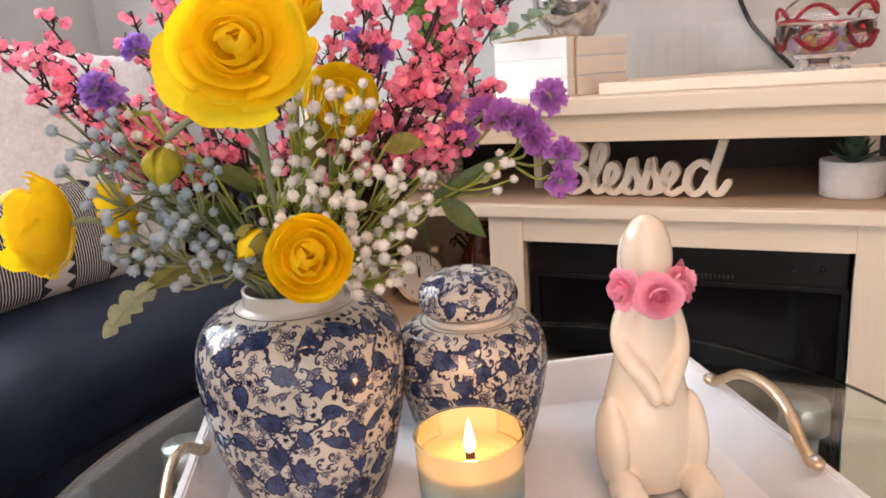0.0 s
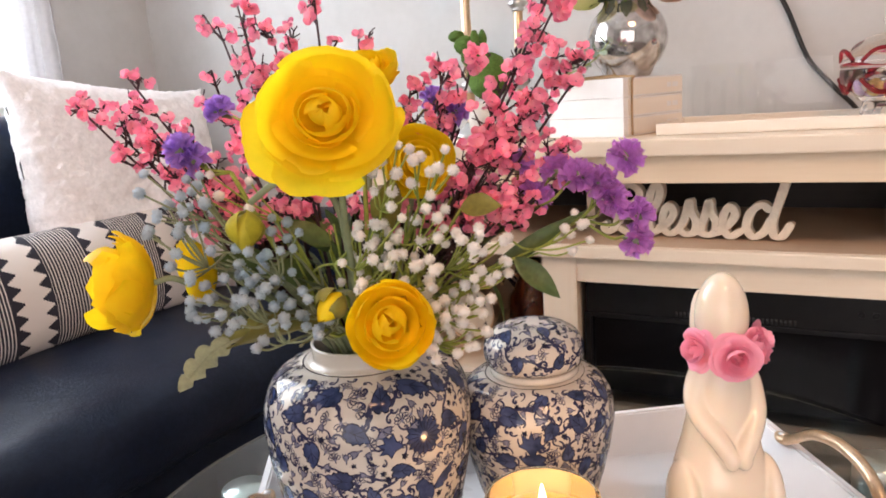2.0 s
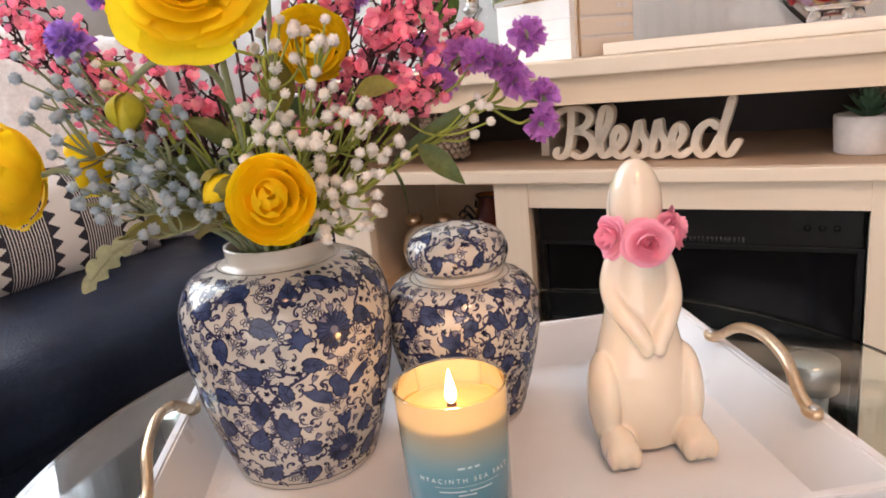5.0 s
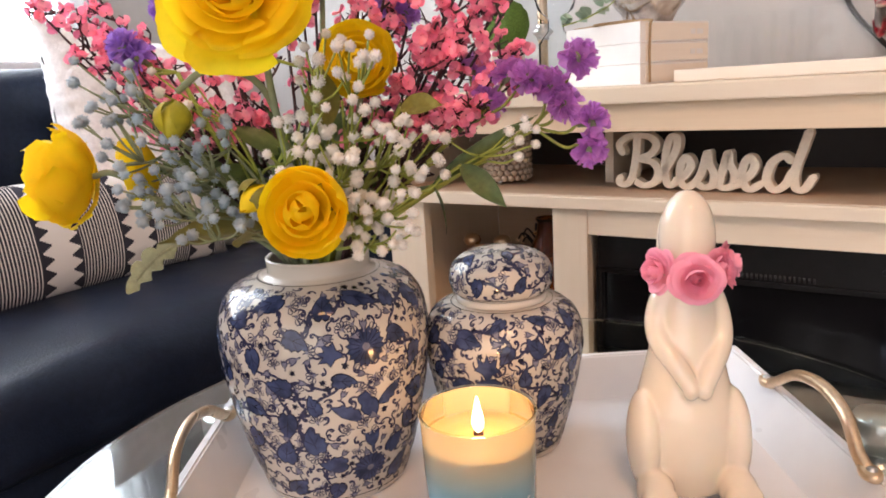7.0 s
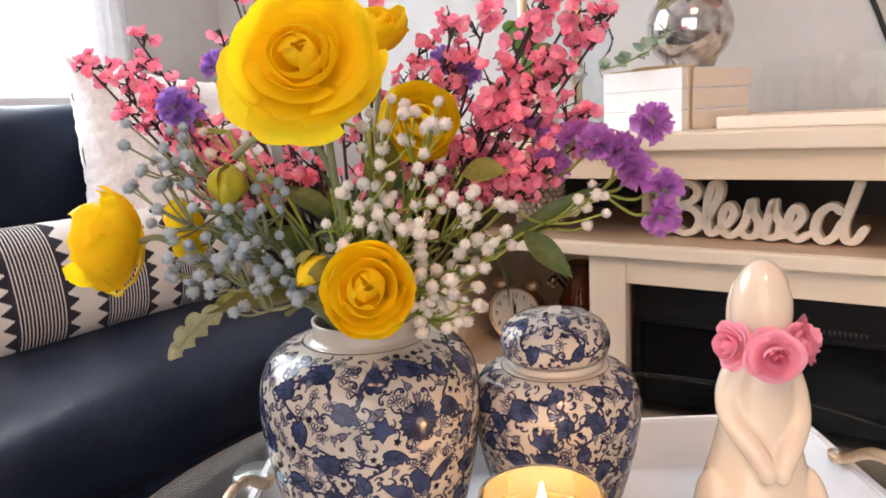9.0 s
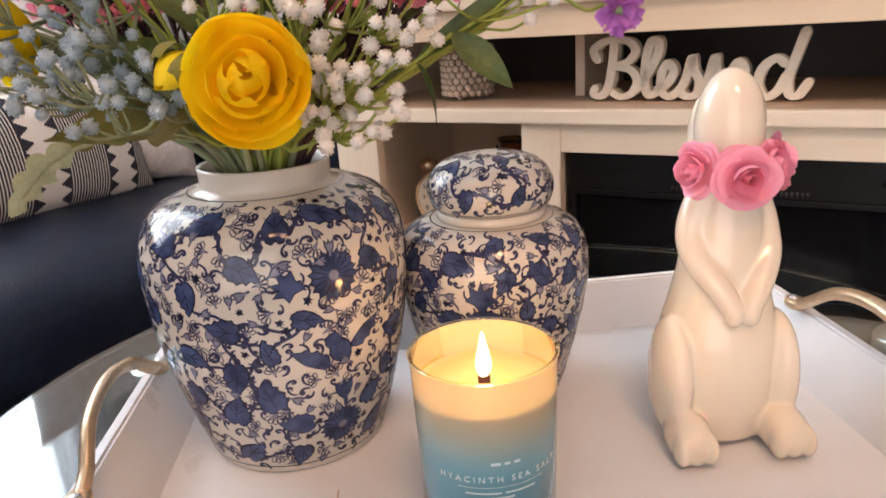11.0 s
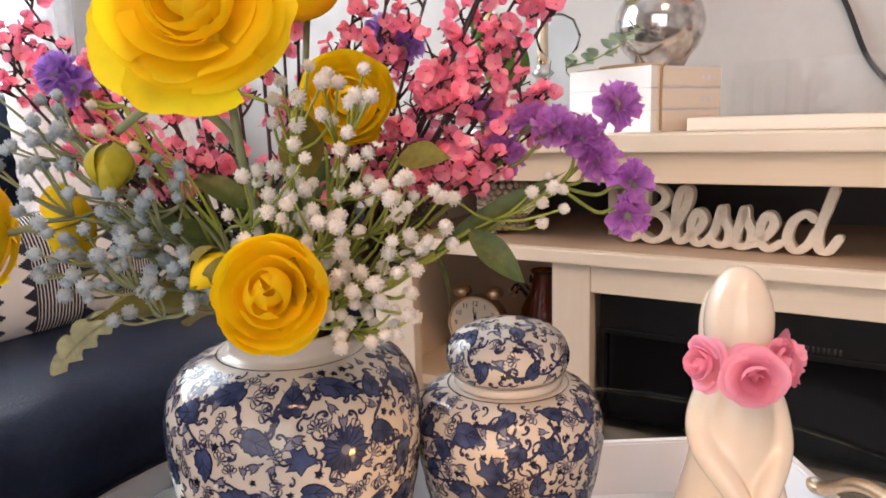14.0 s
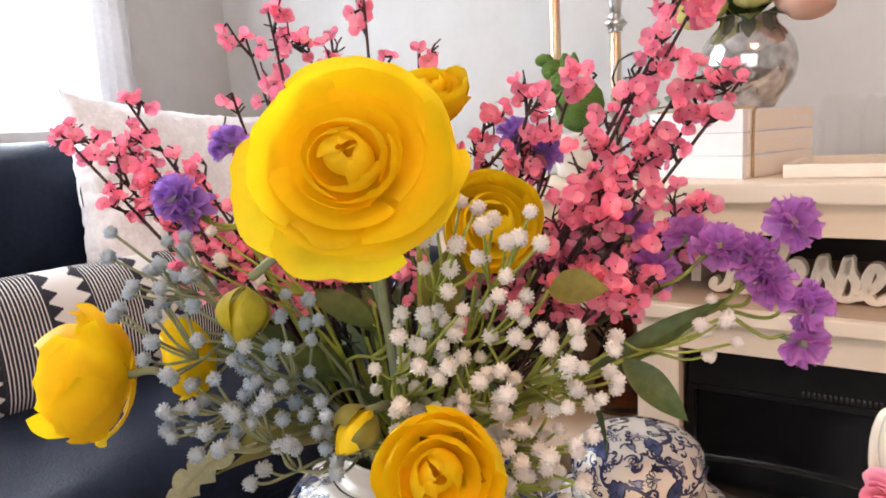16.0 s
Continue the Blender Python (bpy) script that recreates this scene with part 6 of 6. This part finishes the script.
statice("violet statice bloom behind the large yellow flower", [(-0.217, 0.53, 0.880), (-0.064, 0.572, 0.876), (-0.048, 0.565, 0.866)], (-0.12, 0.56, 0.83), RUFFLES_W, 4)


# flocked berry sprays
def pompom_mesh(name, radius, mat, seed, spikes=64):
    bm = bmesh.new()
    ball((0, 0, 0), radius * 0.80, bm, 2)
    r = random.Random(seed)
    for k in range(spikes):
        z = 1 - 2 * (k + 0.5) / spikes
        a = k * 2.39996
        q = math.sqrt(1 - z * z)
        d = (Vector((q * math.cos(a), q * math.sin(a), z)) + Vector((r.uniform(-.15, .15), r.uniform(-.15, .15), r.uniform(-.15, .15)))).normalized()
        s, e = d.orthogonal().normalized() * radius * 0.11, d * radius * r.uniform(0.88, 1.10)
        t = d.cross(s)
        base = [bm.verts.new(d * radius * 0.45 + s * math.cos(w) + t * math.sin(w)) for w in (0, 2.1, 4.2)]
        tip = [bm.verts.new(e + (s * math.cos(w) + t * math.sin(w)) * 1.0) for w in (0, 2.1, 4.2)]
        for j in range(3):
            bm.faces.new((base[j], base[(j + 1) % 3], tip[(j + 1) % 3], tip[j]))
        bm.faces.new(tip)
    return mesh_of(name, bm, mat)


WHITES = [pompom_mesh("floret", s, WHITEBALL, k) for k, s in enumerate((0.0040, 0.0045, 0.0034))]
GREYS = [pompom_mesh("berry", s, GREYBALL, 5 + k, 60) for k, s in enumerate((0.0039, 0.0044, 0.0033))]


def scatter(regions, apart, seed):
    r = random.Random(seed)
    out = []
    for (x0, x1), (y0, y1), (z0, z1), n in regions:
        tries, got = 0, 0
        while got < n and tries < n * 60:
            tries += 1
            p = Vector((r.uniform(x0, x1), r.uniform(y0, y1), r.uniform(z0, z1)))
            cx, cz = (x0 + x1) / 2, (z0 + z1) / 2
            if ((p.x - cx) / (x1 - x0) * 2) ** 2 + ((p.z - cz) / (z1 - z0) * 2) ** 2 > 1.15:
                continue
            if all((p - q).length > apart for q in out):
                out.append(p)
                got += 1
    return out


def sprays(points, size, meshes, mat, names, label, category, group, seed, cluster):
    r = random.Random(seed)
    left = list(points)
    while left:
        first = max(left, key=lambda p: (p - MOUTH).length)
        near = sorted(left, key=lambda p: (p - first).length)[:cluster]
        left = [p for p in left if p not in near]
        mid = sum(near, Vector()) / len(near)
        hub = MOUTH.lerp(mid, 0.60) + Vector((r.uniform(-0.006, 0.006), r.uniform(-0.004, 0.008), -0.004))
        ob = thing(names[0], label, category, Matrix.Translation(MOUTH), group=group)
        bm = tube([p - MOUTH for p in stem_to(hub)], 0.0015, 0.0012, 6)
        forks = [hub.lerp(q, r.uniform(0.35, 0.6)) + Vector((r.uniform(-0.004, 0.004), r.uniform(-0.004, 0.004), 0)) for q in near[::3]]
        for f in forks:
            tube([p - MOUTH for p in smooth_path([hub, hub.lerp(f, 0.5) + Vector((0, 0, 0.002)), f], 3)], 0.0012, 0.0009, 5, bm)
        for q in near:
            f = min(forks, key=lambda s: (s - q).length)
            tube([p - MOUTH for p in smooth_path([f, f.lerp(q, 0.5) + Vector((r.uniform(-0.003, 0.003), 0, -0.003)), q], 3)], 0.0009, 0.0007, 5, bm)
        tagged(part("stem", bm, mat, ob, "thin pale green branching stem"), kind="stuff")
        for q in near:
            part_of(names[1], r.choice(meshes), None, ob, m=aim(q - MOUTH, (q - hub).normalized(), r.uniform(0, 6.28)))


white = scatter([((-0.130, -0.012), (0.435, 0.50), (0.735, 0.806), 98), ((-0.080, -0.030), (0.44, 0.48), (0.712, 0.745), 22), ((-0.100, -0.045), (0.452, 0.485), (0.80, 0.858), 20),
                 ((0.015, 0.050), (0.51, 0.54), (0.762, 0.79), 8), ((-0.235, -0.19), (0.49, 0.52), (0.80, 0.84), 5)], 0.0088, 5)
sprays(white, 0.006, WHITES, STEM, ("baby_breath_sprig", "floret"), "sprig of white baby's breath florets on green stems", "flower sprig", "white baby's breath sprigs", 6, 9)
grey = scatter([((-0.262, -0.200), (0.455, 0.495), (0.800, 0.845), 24), ((-0.240, -0.150), (0.45, 0.50), (0.755, 0.812), 34), ((-0.240, -0.132), (0.44, 0.49), (0.726, 0.768), 48)], 0.0086, 9)
sprays(grey, 0.005, GREYS, SAGE, ("berry_sprig", "berry"), "sprig of frosted grey-blue berries on sage stems", "berry sprig", "grey-blue berry sprigs", 10, 9)

# leaves
LEAVES = [leaf_mesh("leaf", L, W, LEAF, b, 0.3, 0, 10, 0.03, k) for k, (L, W, b) in enumerate(((0.075, 0.024, 0.10), (0.06, 0.020, 0.2), (0.09, 0.022, 0.05), (0.05, 0.024, 0.15)))]
OLIVES = [leaf_mesh("leaf", L, W, OLIVE, 0.15, 0.3, 0.10, 12, 0.05, 20 + k) for k, (L, W) in enumerate(((0.05, 0.028), (0.04, 0.026)))]


def along(a, b, roll):
    """A pose at a whose x points to b, turned by roll about that line."""
    a, b = Vector(a), Vector(b)
    return Matrix.Translation(a) @ (b - a).to_track_quat("X", "Z").to_matrix().to_4x4() @ Matrix.Rotation(roll, 4, "X")


def leafy(label, a, b, mesh, mat, roll, slim=1.0):
    ob = thing("foliage_sprig", label, "foliage", Matrix.Translation(MOUTH), group="bouquet leaves")
    part("stem", tube([p - MOUTH for p in stem_to(a)], 0.0016, 0.0012, 6), STEM, ob)
    m = along(Vector(a) - MOUTH, Vector(b) - MOUTH, roll)
    k = (Vector(b) - Vector(a)).length / max(v.co.x for v in mesh.vertices)
    part_of("leaf", mesh, None, ob, m=m @ Matrix.Diagonal((k, slim * k ** 0.5, k, 1)))


GREEN = "plain green silk leaf on a thin stem"
leafy("broad green leaf hanging over the small jar", (-0.008, 0.530, 0.757), (0.025, 0.517, 0.728), LEAVES[0], LEAF, 0.9, 0.9)
leafy("dark green leaf hanging down", (-0.028, 0.525, 0.742), (-0.012, 0.512, 0.713), LEAVES[1], LEAF, -0.9)
leafy("long green leaf along the statice stem", (-0.030, 0.537, 0.742), (0.047, 0.533, 0.792), LEAVES[2], LEAF, 1.0, 0.6)
leafy("long green leaf along the statice stem", (-0.05, 0.545, 0.755), (0.02, 0.54, 0.800), LEAVES[2], LEAF, 0.4, 0.6)
leafy("olive leaf below the golden flower", (-0.045, 0.51, 0.800), (-0.016, 0.505, 0.804), OLIVES[0], OLIVE, 0.7)
leafy("olive leaf below the golden flower", (-0.095, 0.50, 0.79), (-0.094, 0.492, 0.83), OLIVES[1], OLIVE, 0.6)
leafy("olive leaf over the jar's neck", (-0.16, 0.52, 0.715), (-0.215, 0.47, 0.728), OLIVES[0], OLIVE, 0.8)
leafy("olive leaf over the jar's neck", (-0.155, 0.51, 0.715), (-0.15, 0.455, 0.735), OLIVES[1], OLIVE, 1.0)
for k in range(40):
    a = rng.uniform(0, 2 * math.pi)
    up = rng.uniform(0.03, 0.085)
    out = rng.uniform(0.015, 0.065)
    p = MOUTH + Vector((out * math.cos(a), 0.7 * out * math.sin(a) - 0.01, up))
    d = Vector((math.cos(a), 0.6 * math.sin(a) - 0.1, rng.uniform(0.2, 1.0))).normalized()
    leafy(GREEN, p, p + d * rng.uniform(0.035, 0.06), rng.choice(LEAVES), LEAF, rng.uniform(-1.5, 1.5))
bunch = thing("greenery_bunch", "bunch of thin bare green stems inside the bouquet", "greenery", Matrix.Translation(MOUTH))
for k in range(34):
    a = rng.uniform(0, 2 * math.pi)
    out = rng.uniform(0.02, 0.09)
    tip = MOUTH + Vector((out * math.cos(a), 0.6 * out * math.sin(a) - 0.015, rng.uniform(0.05, 0.12)))
    part("stem", tube([p - MOUTH for p in stem_to(tip)], 0.0015, 0.0009, 6), STEM if k % 3 else TWIG, bunch)

# felted pale leaf drooping over the jar's shoulder
def lobed_blade(spine, width, lobes, seed):
    """A folded blade along a spine, its edges cut into round lobes."""
    bm, last = bmesh.new(), None
    n = len(spine)
    for i, p in enumerate(spine):
        t = i / (n - 1)
        d = (spine[min(i + 1, n - 1)] - spine[max(i - 1, 0)]).normalized()
        side = d.cross(Vector((0.15, -1, 0.25))).normalized()
        up = side.cross(d)
        env = math.sin(math.pi * min(1.0, 0.10 + 0.88 * t)) ** 0.6
        w = width * env * (0.52 + 0.48 * abs(math.sin(math.pi * lobes * t)))
        row = []
        for q in (-1.0, -0.85, -0.5, 0.0, 0.5, 0.85, 1.0):
            crimp = 0.0022 * math.cos(2 * math.pi * lobes * t + q) * abs(q)
            row.append(bm.verts.new(p + side * q * w - d * abs(q) * w * 0.35 + up * (0.42 * w * abs(q) + crimp - (0.0012 if abs(q) == 1 else 0))))
        if last:
            for k in range(6):
                bm.faces.new((last[k], row[k], row[k + 1], last[k + 1]))
        last = row
    return bm


lamb = thing("felted_leaf", "pale felted lobed leaf drooping beside the jar", "leaf", Matrix.Translation(MOUTH))
spine = [Vector(p) - MOUTH for p in smooth_path([(-0.150, 0.565, 0.66), (-0.165, 0.552, 0.702), (-0.185, 0.530, 0.714), (-0.212, 0.518, 0.711), (-0.237, 0.514, 0.703), (-0.256, 0.512, 0.688), (-0.271, 0.511, 0.671)], 10)]
part("stem", tube(spine[:-6], 0.0017, 0.0010, 7), LAMB, lamb)
part("blade", lobed_blade(spine[-25:], 0.0105, 4, 1), LAMB, lamb)
part("blade", lobed_blade([p + Vector((0, 0.012, 0.004)) for p in spine[18:42]], 0.0105, 3, 2), OLIVE, lamb, "duller olive leaf behind the pale one")
